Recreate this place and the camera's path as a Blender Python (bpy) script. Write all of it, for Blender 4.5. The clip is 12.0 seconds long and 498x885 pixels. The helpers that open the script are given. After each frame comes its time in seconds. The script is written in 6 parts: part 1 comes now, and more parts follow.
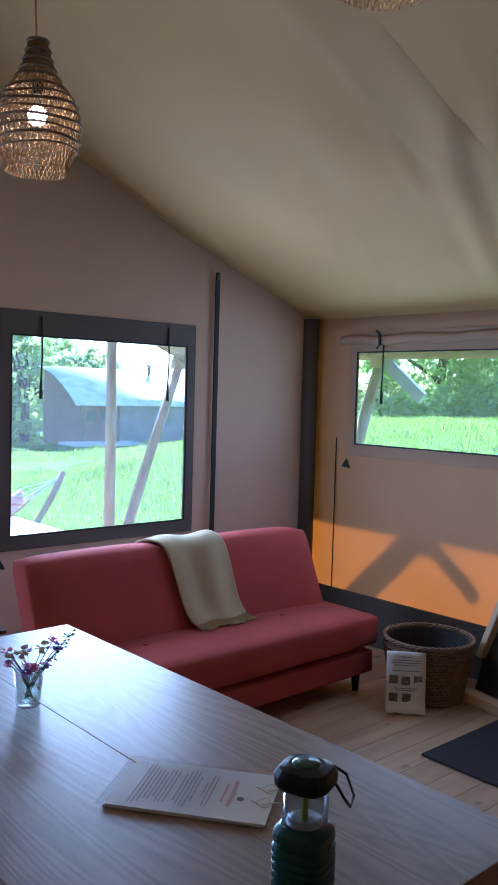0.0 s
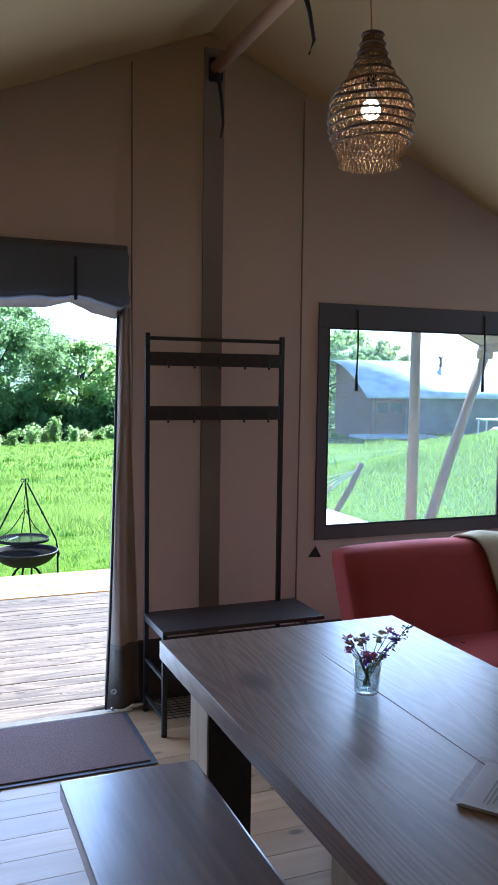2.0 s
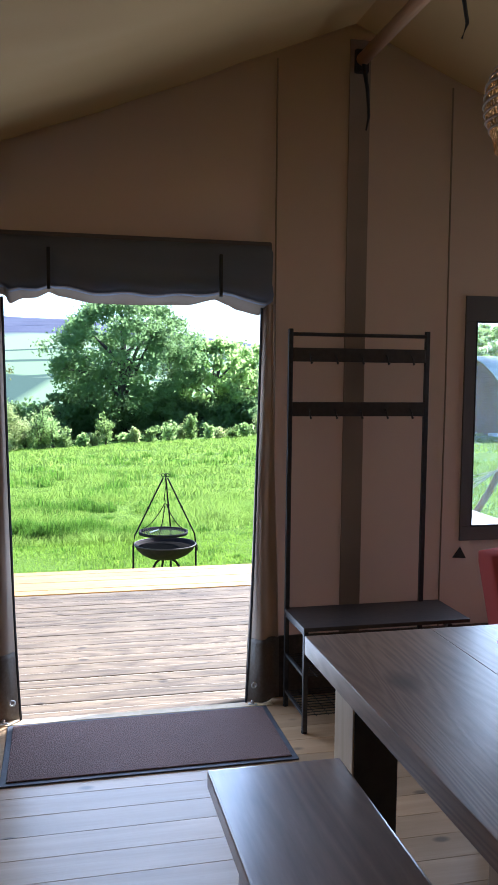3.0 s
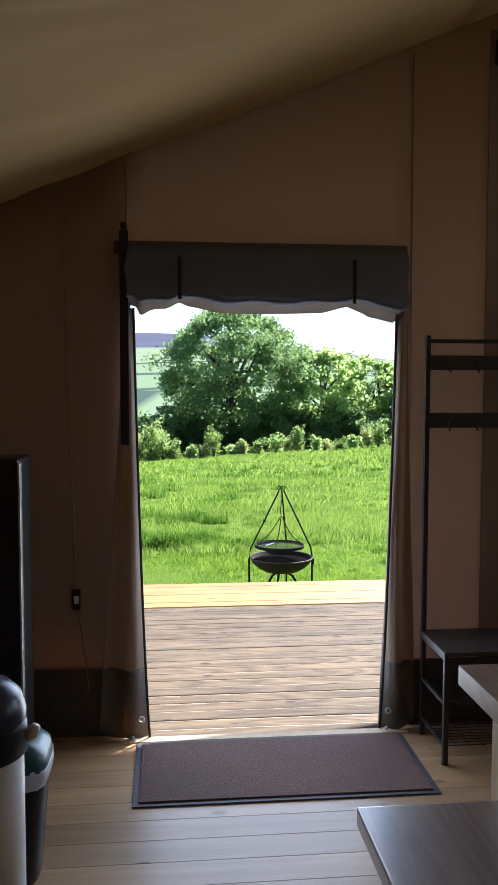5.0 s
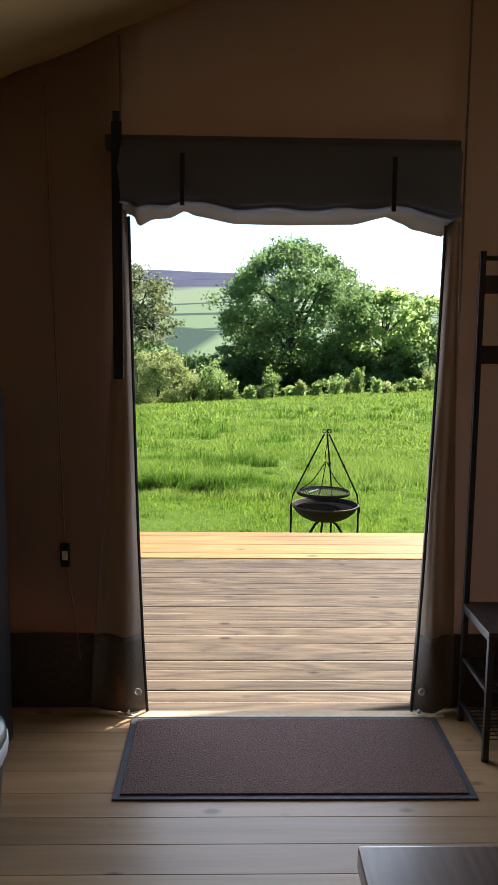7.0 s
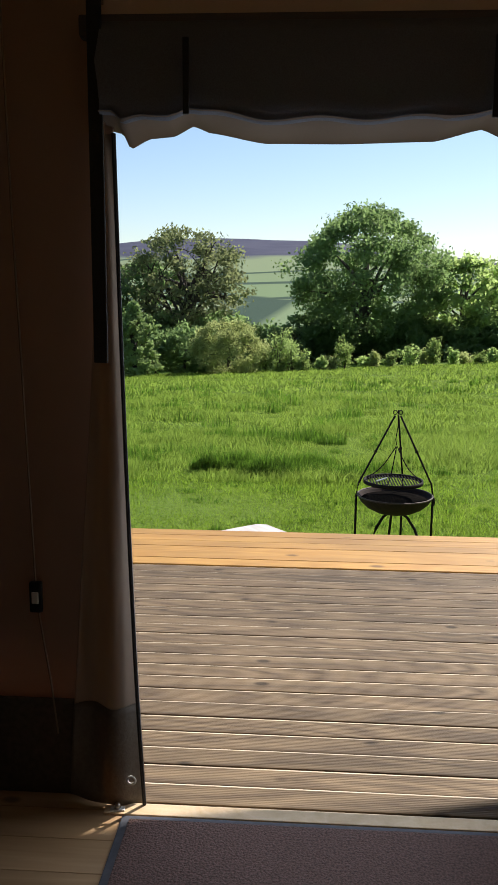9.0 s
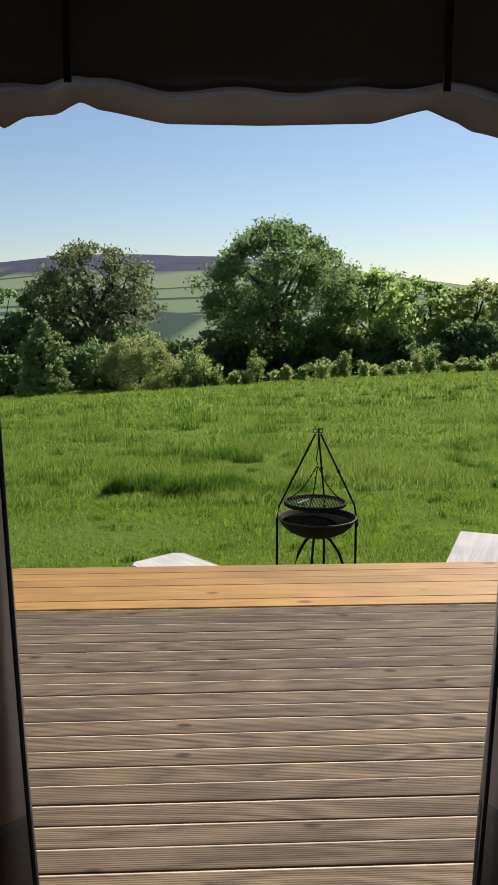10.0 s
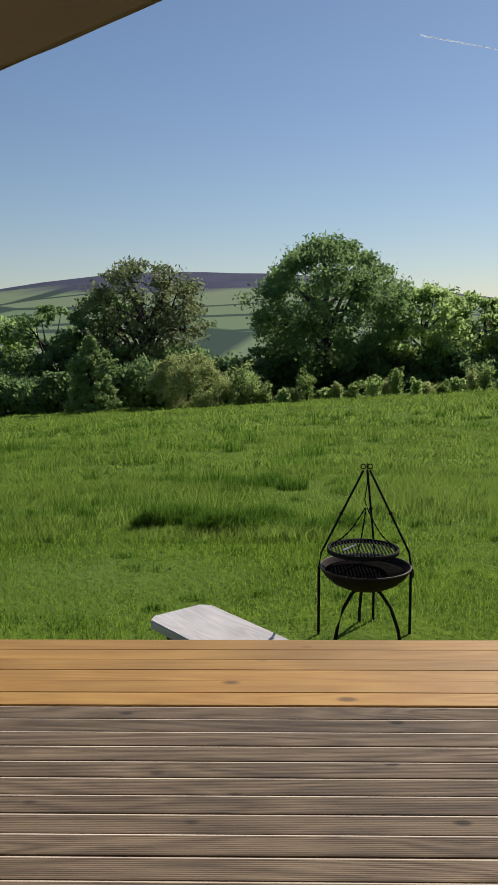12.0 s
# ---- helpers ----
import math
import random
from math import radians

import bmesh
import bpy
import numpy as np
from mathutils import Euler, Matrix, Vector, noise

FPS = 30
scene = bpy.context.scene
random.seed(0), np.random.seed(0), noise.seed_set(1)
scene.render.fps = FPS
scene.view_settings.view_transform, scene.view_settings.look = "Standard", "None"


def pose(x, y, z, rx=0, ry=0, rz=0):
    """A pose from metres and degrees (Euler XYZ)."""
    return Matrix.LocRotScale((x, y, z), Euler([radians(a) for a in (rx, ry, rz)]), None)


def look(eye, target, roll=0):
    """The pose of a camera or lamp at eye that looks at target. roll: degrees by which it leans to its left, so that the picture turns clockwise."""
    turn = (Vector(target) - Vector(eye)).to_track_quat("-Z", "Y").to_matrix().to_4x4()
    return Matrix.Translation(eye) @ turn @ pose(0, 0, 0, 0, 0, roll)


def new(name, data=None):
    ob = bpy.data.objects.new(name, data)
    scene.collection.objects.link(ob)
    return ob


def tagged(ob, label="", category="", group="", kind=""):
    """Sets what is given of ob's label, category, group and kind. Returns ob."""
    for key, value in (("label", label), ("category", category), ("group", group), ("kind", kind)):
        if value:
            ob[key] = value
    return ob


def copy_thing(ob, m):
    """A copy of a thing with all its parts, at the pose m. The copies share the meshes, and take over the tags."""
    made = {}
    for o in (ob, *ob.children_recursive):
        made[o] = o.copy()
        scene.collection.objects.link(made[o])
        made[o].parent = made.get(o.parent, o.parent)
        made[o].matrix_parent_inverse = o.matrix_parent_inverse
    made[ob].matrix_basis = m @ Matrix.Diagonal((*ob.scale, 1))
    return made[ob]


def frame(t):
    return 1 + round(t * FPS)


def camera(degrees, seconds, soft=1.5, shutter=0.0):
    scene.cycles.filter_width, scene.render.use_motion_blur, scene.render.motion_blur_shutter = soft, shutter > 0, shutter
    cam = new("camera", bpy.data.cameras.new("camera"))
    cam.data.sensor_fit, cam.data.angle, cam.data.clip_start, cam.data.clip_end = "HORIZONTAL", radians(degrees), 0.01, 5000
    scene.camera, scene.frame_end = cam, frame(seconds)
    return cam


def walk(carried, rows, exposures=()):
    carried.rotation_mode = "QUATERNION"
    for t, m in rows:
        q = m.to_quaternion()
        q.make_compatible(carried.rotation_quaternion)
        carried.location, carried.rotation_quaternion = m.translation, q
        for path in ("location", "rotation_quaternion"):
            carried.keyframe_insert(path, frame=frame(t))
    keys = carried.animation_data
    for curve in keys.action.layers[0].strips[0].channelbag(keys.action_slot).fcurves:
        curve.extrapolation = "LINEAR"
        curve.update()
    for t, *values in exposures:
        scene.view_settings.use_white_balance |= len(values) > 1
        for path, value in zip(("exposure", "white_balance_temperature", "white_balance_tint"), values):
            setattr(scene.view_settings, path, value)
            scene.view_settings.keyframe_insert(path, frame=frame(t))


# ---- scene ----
cam = camera(33.4, 12.0, soft=1.3)

PATH = [
    (0, (1.84, -4.029, 1.61), (3.17, -2.541, 1.491), 1.6),
    (0.5, (1.81, -4.004, 1.604), (2.982, -2.389, 1.478), 1.4),
    (1, (1.795, -3.981, 1.595), (2.828, -2.275, 1.44), 0.8),
    (1.5, (1.758, -3.96, 1.602), (2.657, -2.179, 1.462), 0.8),
    (2, (1.734, -3.938, 1.602), (2.484, -2.09, 1.451), 0.8),
    (2.5, (1.718, -3.911, 1.592), (2.318, -2.011, 1.42), 0.7),
    (3, (1.694, -3.908, 1.592), (2.141, -1.965, 1.432), 0.6),
    (3.5, (1.667, -3.904, 1.592), (1.987, -1.935, 1.442), 0.8),
    (3.7, (1.659, -3.911, 1.599), (1.925, -1.933, 1.455), 0.6),
    (5.3, (1.595, -3.701, 1.572), (1.791, -1.715, 1.439), 0.1),
    (5.5, (1.601, -3.663, 1.561), (1.812, -1.681, 1.391), 0.1),
    (6, (1.646, -3.523, 1.54), (1.805, -1.542, 1.319), -0.1),
    (6.5, (1.758, -3.384, 1.536), (1.841, -1.4, 1.293), 0.3),
    (6.7, (1.793, -3.327, 1.529), (1.865, -1.345, 1.272), 0.5),
    (8.5, (1.911, -2.524, 1.526), (1.804, -0.554, 1.199), 0.4),
    (9, (1.959, -2.317, 1.513), (1.837, -0.352, 1.165), 0.5),
    (9.5, (1.936, -2.081, 1.529), (1.99, -0.101, 1.253), 0.7),
    (10, (1.944, -1.895, 1.509), (2.027, 0.078, 1.197), -0.1),
    (10.5, (1.992, -1.629, 1.513), (2.039, 0.343, 1.187), -0.1),
    (11, (2.004, -1.392, 1.506), (2.066, 0.582, 1.185), 0.2),
    (11.5, (1.999, -1.133, 1.502), (2.099, 0.843, 1.21), -0.2),
    (12, (2.079, -0.944, 1.514), (2.041, 1.037, 1.241), -0.3),
]
walk(cam, [(t, look(eye, target, roll)) for t, eye, target, roll in PATH],
     exposures=((0.0, 2.75, 4550, 16), (0.4, 2.5, 4500, 15), (1.5, 2.35, 4600, 14), (3.7, 2.0, 5500, 15), (5.3, 1.7, 5900, 15), (6.7, 1.48, 6250, 15), (8.3, 0.97, 6500, 14), (9.2, 0.66, 6600, 14), (10.0, 0.30, 6600, 15), (12.0, -0.08, 6450, 15)))

# ---- light ----
SUN = Vector((1.0, 1.25, 1.36)).normalized()
world = bpy.data.worlds.new("sky")
scene.world = world
world.use_nodes = True
wn = world.node_tree
sky = wn.nodes.new("ShaderNodeTexSky")
sky.sky_type = "NISHITA"
sky.sun_disc = False
sky.sun_elevation = math.asin(SUN.z)
sky.sun_rotation = math.atan2(SUN.x, SUN.y)
sky.air_density, sky.dust_density, sky.ozone_density = 1.1, 0.2, 3.4
wn.links.new(sky.outputs["Color"], wn.nodes["Background"].inputs["Color"])
wn.nodes["Background"].inputs["Strength"].default_value = 0.08
sun = new("sun", bpy.data.lights.new("sun", "SUN"))
sun.data.energy, sun.data.angle, sun.data.color = 4.6, radians(0.6), (1.0, 0.94, 0.84)
sun.matrix_world = look(SUN * 60, (0, 0, 0))



def sky_window(name, at, size_x, size_y, toward, power):
    """An added area lamp that boosts the sky's light through an opening of the tent."""
    lamp = new(name, bpy.data.lights.new(name, "AREA"))
    lamp.data.shape, lamp.data.size, lamp.data.size_y = "RECTANGLE", size_x, size_y
    lamp.data.energy, lamp.data.color = power, (0.82, 0.92, 1.0)
    lamp.matrix_world = look(at, toward)


sky_window("door_fill", (2.05, 0.06, 1.0), 1.1, 1.7, (2.05, -2.0, 1.0), 6.2)
sky_window("window_fill", (4.34, -0.05, 1.35), 1.05, 0.95, (4.34, -2.0, 1.35), 5.2)
sky_window("window_fill", (5.90, -1.19, 1.6), 1.4, 0.5, (4.5, -1.19, 1.6), 1.8)

# ---- materials ----
def mat(name, c1, c2=None, rough=0.6, metal=0.0, scale=8.0, stretch=(1, 1, 1), bump=0.1, big=0.25, big_scale=1.2,
        detail=6.0, vary=0.0, translucent=0.0, tcol=None, coat=0.0, emit=0.0, lo=0.35, hi=0.65, relief=0.01):
    m = bpy.data.materials.new(name)
    m.use_nodes = True
    t = m.node_tree
    n, l = t.nodes, t.links
    p = n["Principled BSDF"]
    c2 = c2 or tuple(c * 0.7 for c in c1)
    co = n.new("ShaderNodeTexCoord")
    mp = n.new("ShaderNodeMapping")
    mp.inputs["Scale"].default_value = stretch
    l.new(co.outputs["Object"], mp.inputs["Vector"])
    vec = mp.outputs["Vector"]
    info = n.new("ShaderNodeObjectInfo")
    if vary:
        off = n.new("ShaderNodeVectorMath")
        off.operation = "MULTIPLY_ADD"
        l.new(info.outputs["Random"], off.inputs[0])
        off.inputs[1].default_value = (37, 53, 71)
        l.new(vec, off.inputs[2])
        vec = off.outputs[0]
    fine = n.new("ShaderNodeTexNoise")
    fine.inputs["Scale"].default_value, fine.inputs["Detail"].default_value = scale, detail
    l.new(vec, fine.inputs["Vector"])
    rmp = n.new("ShaderNodeMapRange")
    rmp.inputs["From Min"].default_value, rmp.inputs["From Max"].default_value = lo, hi
    l.new(fine.outputs["Fac"], rmp.inputs["Value"])
    mix = n.new("ShaderNodeMix")
    mix.data_type = "RGBA"
    l.new(rmp.outputs["Result"], mix.inputs["Factor"])
    mix.inputs["A"].default_value, mix.inputs["B"].default_value = (*c1, 1), (*c2, 1)
    large = n.new("ShaderNodeTexNoise")
    large.inputs["Scale"].default_value, large.inputs["Detail"].default_value = big_scale, 3.0
    l.new(co.outputs["Object"], large.inputs["Vector"])
    val = n.new("ShaderNodeMapRange")
    val.inputs["From Min"].default_value, val.inputs["From Max"].default_value = 0.3, 0.7
    val.inputs["To Min"].default_value, val.inputs["To Max"].default_value = 1 - big, 1 + big
    l.new(large.outputs["Fac"], val.inputs["Value"])
    hsv = n.new("ShaderNodeHueSaturation")
    l.new(mix.outputs["Result"], hsv.inputs["Color"])
    if vary:
        vm = n.new("ShaderNodeMapRange")
        vm.inputs["To Min"].default_value, vm.inputs["To Max"].default_value = 1 - vary, 1 + vary
        l.new(info.outputs["Random"], vm.inputs["Value"])
        mul = n.new("ShaderNodeMath")
        mul.operation = "MULTIPLY"
        l.new(val.outputs["Result"], mul.inputs[0])
        l.new(vm.outputs["Result"], mul.inputs[1])
        l.new(mul.outputs[0], hsv.inputs["Value"])
    else:
        l.new(val.outputs["Result"], hsv.inputs["Value"])
    l.new(hsv.outputs["Color"], p.inputs["Base Color"])
    p.inputs["Roughness"].default_value, p.inputs["Metallic"].default_value = rough, metal
    p.inputs["Coat Weight"].default_value = coat
    if emit:
        p.inputs["Emission Color"].default_value = (*c1, 1)
        p.inputs["Emission Strength"].default_value = emit
    if bump:
        b = n.new("ShaderNodeBump")
        b.inputs["Strength"].default_value, b.inputs["Distance"].default_value = bump, relief
        l.new(fine.outputs["Fac"], b.inputs["Height"])
        l.new(b.outputs["Normal"], p.inputs["Normal"])
    if translucent:
        tr = n.new("ShaderNodeBsdfTranslucent")
        if tcol:
            tr.inputs["Color"].default_value = (*tcol, 1)
        else:
            l.new(hsv.outputs["Color"], tr.inputs["Color"])
        ms = n.new("ShaderNodeMixShader")
        ms.inputs["Fac"].default_value = translucent
        l.new(p.outputs["BSDF"], ms.inputs[1])
        l.new(tr.outputs["BSDF"], ms.inputs[2])
        l.new(ms.outputs["Shader"], n["Material Output"].inputs["Surface"])
    return m


def glassy(name, color=(1, 1, 1), rough=0.0, milky=0.0):
    m = bpy.data.materials.new(name)
    m.use_nodes = True
    t = m.node_tree
    n, l = t.nodes, t.links
    p = n["Principled BSDF"]
    p.inputs["Base Color"].default_value = (*color, 1)
    p.inputs["Roughness"].default_value = rough
    p.inputs["Transmission Weight"].default_value = 1.0
    p.inputs["IOR"].default_value = 1.45
    if milky:
        clear = n.new("ShaderNodeBsdfTransparent")
        clear.inputs["Color"].default_value = (0.92, 0.95, 0.96, 1)
        # haze share: milky vinyl plus the glare's white veil over the view
        haze = n.new("ShaderNodeBsdfTranslucent")
        haze.inputs["Color"].default_value = (0.9, 0.95, 1.0, 1)
        ms = n.new("ShaderNodeMixShader")
        ms.inputs["Fac"].default_value = milky
        l.new(clear.outputs["BSDF"], ms.inputs[1])
        l.new(haze.outputs["BSDF"], ms.inputs[2])
        l.new(ms.outputs["Shader"], n["Material Output"].inputs["Surface"])
    return m


def thin_clear(name, tint, gloss):
    """Thin clear glass or plastic: mostly see-through, with a mirror sheen."""
    m = bpy.data.materials.new(name)
    m.use_nodes = True
    t = m.node_tree
    n, l = t.nodes, t.links
    clear, shine, ms = n.new("ShaderNodeBsdfTransparent"), n.new("ShaderNodeBsdfGlossy"), n.new("ShaderNodeMixShader")
    clear.inputs["Color"].default_value = (*tint, 1)
    shine.inputs["Roughness"].default_value = 0.05
    edge = n.new("ShaderNodeLayerWeight")
    edge.inputs["Blend"].default_value = 0.35
    amount = n.new("ShaderNodeMath")
    amount.operation = "MULTIPLY_ADD"
    amount.inputs[1].default_value, amount.inputs[2].default_value = gloss - 1.0, 0.04
    l.new(edge.outputs["Facing"], amount.inputs[0])
    l.new(amount.outputs[0], ms.inputs["Fac"])
    l.new(clear.outputs["BSDF"], ms.inputs[1])
    l.new(shine.outputs["BSDF"], ms.inputs[2])
    l.new(ms.outputs["Shader"], n["Material Output"].inputs["Surface"])
    return m


def wood(name, c1, c2, rough=0.5, along="x", bump=0.15, vary=0.15, ring=9.0, knots=0.0, coat=0.0, big=0.18, stretch=0.07, grain_scale=90.0):
    """Grain in long figure along one axis, with knots."""
    m = bpy.data.materials.new(name)
    m.use_nodes = True
    t = m.node_tree
    n, l = t.nodes, t.links
    p = n["Principled BSDF"]
    co, info = n.new("ShaderNodeTexCoord"), n.new("ShaderNodeObjectInfo")
    off = n.new("ShaderNodeVectorMath")
    off.operation = "MULTIPLY_ADD"
    l.new(info.outputs["Random"], off.inputs[0])
    off.inputs[1].default_value = (13, 29, 7) if vary else (0, 0, 0)
    l.new(co.outputs["Object"], off.inputs[2])
    s = {"x": (stretch, 1, 1), "y": (1, stretch, 1), "z": (1, 1, stretch)}[along]
    mp = n.new("ShaderNodeMapping")
    mp.inputs["Scale"].default_value = s
    l.new(off.outputs[0], mp.inputs["Vector"])
    figure = n.new("ShaderNodeTexNoise")
    figure.inputs["Scale"].default_value, figure.inputs["Detail"].default_value = 4.0, 2.0
    figure.inputs["Distortion"].default_value = 0.6
    l.new(mp.outputs["Vector"], figure.inputs["Vector"])
    mult = n.new("ShaderNodeMath")
    mult.operation = "MULTIPLY"
    mult.inputs[1].default_value = ring
    l.new(figure.outputs["Fac"], mult.inputs[0])
    fr = n.new("ShaderNodeMath")
    fr.operation = "PINGPONG"
    fr.inputs[1].default_value = 0.5
    l.new(mult.outputs[0], fr.inputs[0])
    grain = n.new("ShaderNodeTexNoise")
    grain.inputs["Scale"].default_value, grain.inputs["Detail"].default_value = grain_scale, 4.0
    l.new(mp.outputs["Vector"], grain.inputs["Vector"])
    add = n.new("ShaderNodeMath")
    add.operation = "MULTIPLY_ADD"
    add.inputs[1].default_value = 1.3
    l.new(fr.outputs[0], add.inputs[0])
    sub = n.new("ShaderNodeMath")
    sub.operation = "MULTIPLY_ADD"
    sub.inputs[1].default_value, sub.inputs[2].default_value = 0.9, -0.25
    l.new(grain.outputs["Fac"], sub.inputs[0])
    l.new(sub.outputs[0], add.inputs[2])
    mix = n.new("ShaderNodeMix")
    mix.data_type = "RGBA"
    mix.clamp_factor = True
    l.new(add.outputs[0], mix.inputs["Factor"])
    mix.inputs["A"].default_value, mix.inputs["B"].default_value = (*c1, 1), (*c2, 1)
    color = mix.outputs["Result"]
    if knots:
        ks = {"x": (0.55, 1, 1), "y": (1, 0.55, 1), "z": (1, 1, 0.55)}[along]
        mk = n.new("ShaderNodeMapping")
        mk.inputs["Scale"].default_value = ks
        l.new(off.outputs[0], mk.inputs["Vector"])
        vor = n.new("ShaderNodeTexVoronoi")
        vor.inputs["Scale"].default_value = knots
        l.new(mk.outputs["Vector"], vor.inputs["Vector"])
        km = n.new("ShaderNodeMapRange")
        km.inputs["From Min"].default_value, km.inputs["From Max"].default_value = 0.07, 0.15
        km.inputs["To Min"].default_value, km.inputs["To Max"].default_value = 0.85, 0.0
        l.new(vor.outputs["Distance"], km.inputs["Value"])
        mx = n.new("ShaderNodeMix")
        mx.data_type = "RGBA"
        l.new(km.outputs["Result"], mx.inputs["Factor"])
        l.new(color, mx.inputs["A"])
        mx.inputs["B"].default_value = (*(c * 0.3 for c in c2), 1)
        color = mx.outputs["Result"]
    large = n.new("ShaderNodeTexNoise")
    large.inputs["Scale"].default_value = 1.6
    l.new(off.outputs[0], large.inputs["Vector"])
    va = n.new("ShaderNodeMapRange")
    va.inputs["From Min"].default_value, va.inputs["From Max"].default_value = 0.3, 0.7
    va.inputs["To Min"].default_value, va.inputs["To Max"].default_value = 1 - big, 1 + big
    l.new(large.outputs["Fac"], va.inputs["Value"])
    vm = n.new("ShaderNodeMapRange")
    vm.inputs["To Min"].default_value, vm.inputs["To Max"].default_value = 1 - vary, 1 + vary
    l.new(info.outputs["Random"], vm.inputs["Value"])
    mul = n.new("ShaderNodeMath")
    mul.operation = "MULTIPLY"
    l.new(va.outputs["Result"], mul.inputs[0])
    l.new(vm.outputs["Result"], mul.inputs[1])
    hsv = n.new("ShaderNodeHueSaturation")
    l.new(color, hsv.inputs["Color"])
    l.new(mul.outputs[0], hsv.inputs["Value"])
    l.new(hsv.outputs["Color"], p.inputs["Base Color"])
    p.inputs["Roughness"].default_value = rough
    p.inputs["Coat Weight"].default_value = coat
    p.inputs["Coat Roughness"].default_value = 0.22
    b = n.new("ShaderNodeBump")
    b.inputs["Strength"].default_value, b.inputs["Distance"].default_value = bump, 0.003
    l.new(add.outputs[0], b.inputs["Height"])
    l.new(b.outputs["Normal"], p.inputs["Normal"])
    return m


def ground_mat():
    """Mown lawn, meadow, and far hillsides with haze-tinted fields and heather, by place."""
    m = bpy.data.materials.new("meadow ground")
    m.use_nodes = True
    t = m.node_tree
    n, l = t.nodes, t.links
    p = n["Principled BSDF"]
    co = n.new("ShaderNodeTexCoord")

    def noise_fac(scale, detail, lo, hi):
        a = n.new("ShaderNodeTexNoise")
        a.inputs["Scale"].default_value, a.inputs["Detail"].default_value = scale, detail
        l.new(co.outputs["Object"], a.inputs["Vector"])
        r = n.new("ShaderNodeMapRange")
        r.inputs["From Min"].default_value, r.inputs["From Max"].default_value = lo, hi
        l.new(a.outputs["Fac"], r.inputs["Value"])
        return r.outputs["Result"]

    def blend(fac, a, b):
        x = n.new("ShaderNodeMix")
        x.data_type = "RGBA"
        l.new(fac, x.inputs["Factor"])
        for key, v in (("A", a), ("B", b)):
            if isinstance(v, tuple):
                x.inputs[key].default_value = (*v, 1)
            else:
                l.new(v, x.inputs[key])
        return x.outputs["Result"]

    grass = blend(noise_fac(3.0, 8, 0.35, 0.65), (0.15, 0.23, 0.026), (0.085, 0.145, 0.018))
    grass = blend(noise_fac(0.25, 4, 0.4, 0.62), grass, (0.12, 0.19, 0.035))
    sep = n.new("ShaderNodeSeparateXYZ")
    l.new(co.outputs["Object"], sep.inputs[0])
    # fields on the far hillside, haze put into their paler colours
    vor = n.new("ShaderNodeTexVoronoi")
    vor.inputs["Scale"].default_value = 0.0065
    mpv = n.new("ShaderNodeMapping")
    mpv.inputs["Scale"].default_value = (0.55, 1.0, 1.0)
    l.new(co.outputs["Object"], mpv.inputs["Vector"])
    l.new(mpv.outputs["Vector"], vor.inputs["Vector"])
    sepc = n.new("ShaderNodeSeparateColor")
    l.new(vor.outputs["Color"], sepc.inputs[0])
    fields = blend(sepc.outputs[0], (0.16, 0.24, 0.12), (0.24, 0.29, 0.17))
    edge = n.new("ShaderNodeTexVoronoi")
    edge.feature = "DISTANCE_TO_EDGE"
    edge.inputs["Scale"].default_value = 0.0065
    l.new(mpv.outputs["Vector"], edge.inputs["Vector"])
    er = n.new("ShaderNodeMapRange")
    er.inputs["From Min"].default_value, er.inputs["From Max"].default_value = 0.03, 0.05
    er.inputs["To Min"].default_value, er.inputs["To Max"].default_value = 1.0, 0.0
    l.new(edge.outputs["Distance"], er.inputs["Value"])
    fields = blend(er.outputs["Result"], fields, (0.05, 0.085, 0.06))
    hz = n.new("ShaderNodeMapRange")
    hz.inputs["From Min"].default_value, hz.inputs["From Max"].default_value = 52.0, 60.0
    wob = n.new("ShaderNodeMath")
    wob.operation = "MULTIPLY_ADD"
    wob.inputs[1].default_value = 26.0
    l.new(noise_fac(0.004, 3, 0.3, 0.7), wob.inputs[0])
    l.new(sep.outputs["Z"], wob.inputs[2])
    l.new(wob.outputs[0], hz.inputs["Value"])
    # blue-grey of the distance haze is put into the heather's colour
    hazy_heath = blend(noise_fac(0.02, 5, 0.35, 0.65), (0.065, 0.07, 0.108), (0.085, 0.09, 0.128))
    far = blend(hz.outputs["Result"], fields, hazy_heath)
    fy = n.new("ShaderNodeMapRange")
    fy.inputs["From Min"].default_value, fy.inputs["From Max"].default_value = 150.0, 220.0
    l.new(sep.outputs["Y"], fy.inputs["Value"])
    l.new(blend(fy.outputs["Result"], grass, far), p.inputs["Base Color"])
    p.inputs["Roughness"].default_value = 0.95
    p.inputs["Specular IOR Level"].default_value = 0.05
    b = n.new("ShaderNodeBump")
    b.inputs["Strength"].default_value, b.inputs["Distance"].default_value = 0.5, 0.05
    l.new(noise_fac(14.0, 6, 0.2, 0.8), b.inputs["Height"])
    l.new(b.outputs["Normal"], p.inputs["Normal"])
    return m


CANVAS = mat("wall canvas", (0.41, 0.305, 0.21), (0.36, 0.265, 0.18), 0.9, scale=420, bump=0.25, big=0.08, big_scale=0.9, translucent=0.30, tcol=(0.95, 0.50, 0.10), relief=0.002)
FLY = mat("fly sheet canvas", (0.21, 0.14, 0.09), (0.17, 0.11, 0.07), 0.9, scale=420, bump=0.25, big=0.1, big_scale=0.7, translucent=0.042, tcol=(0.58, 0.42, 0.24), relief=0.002)
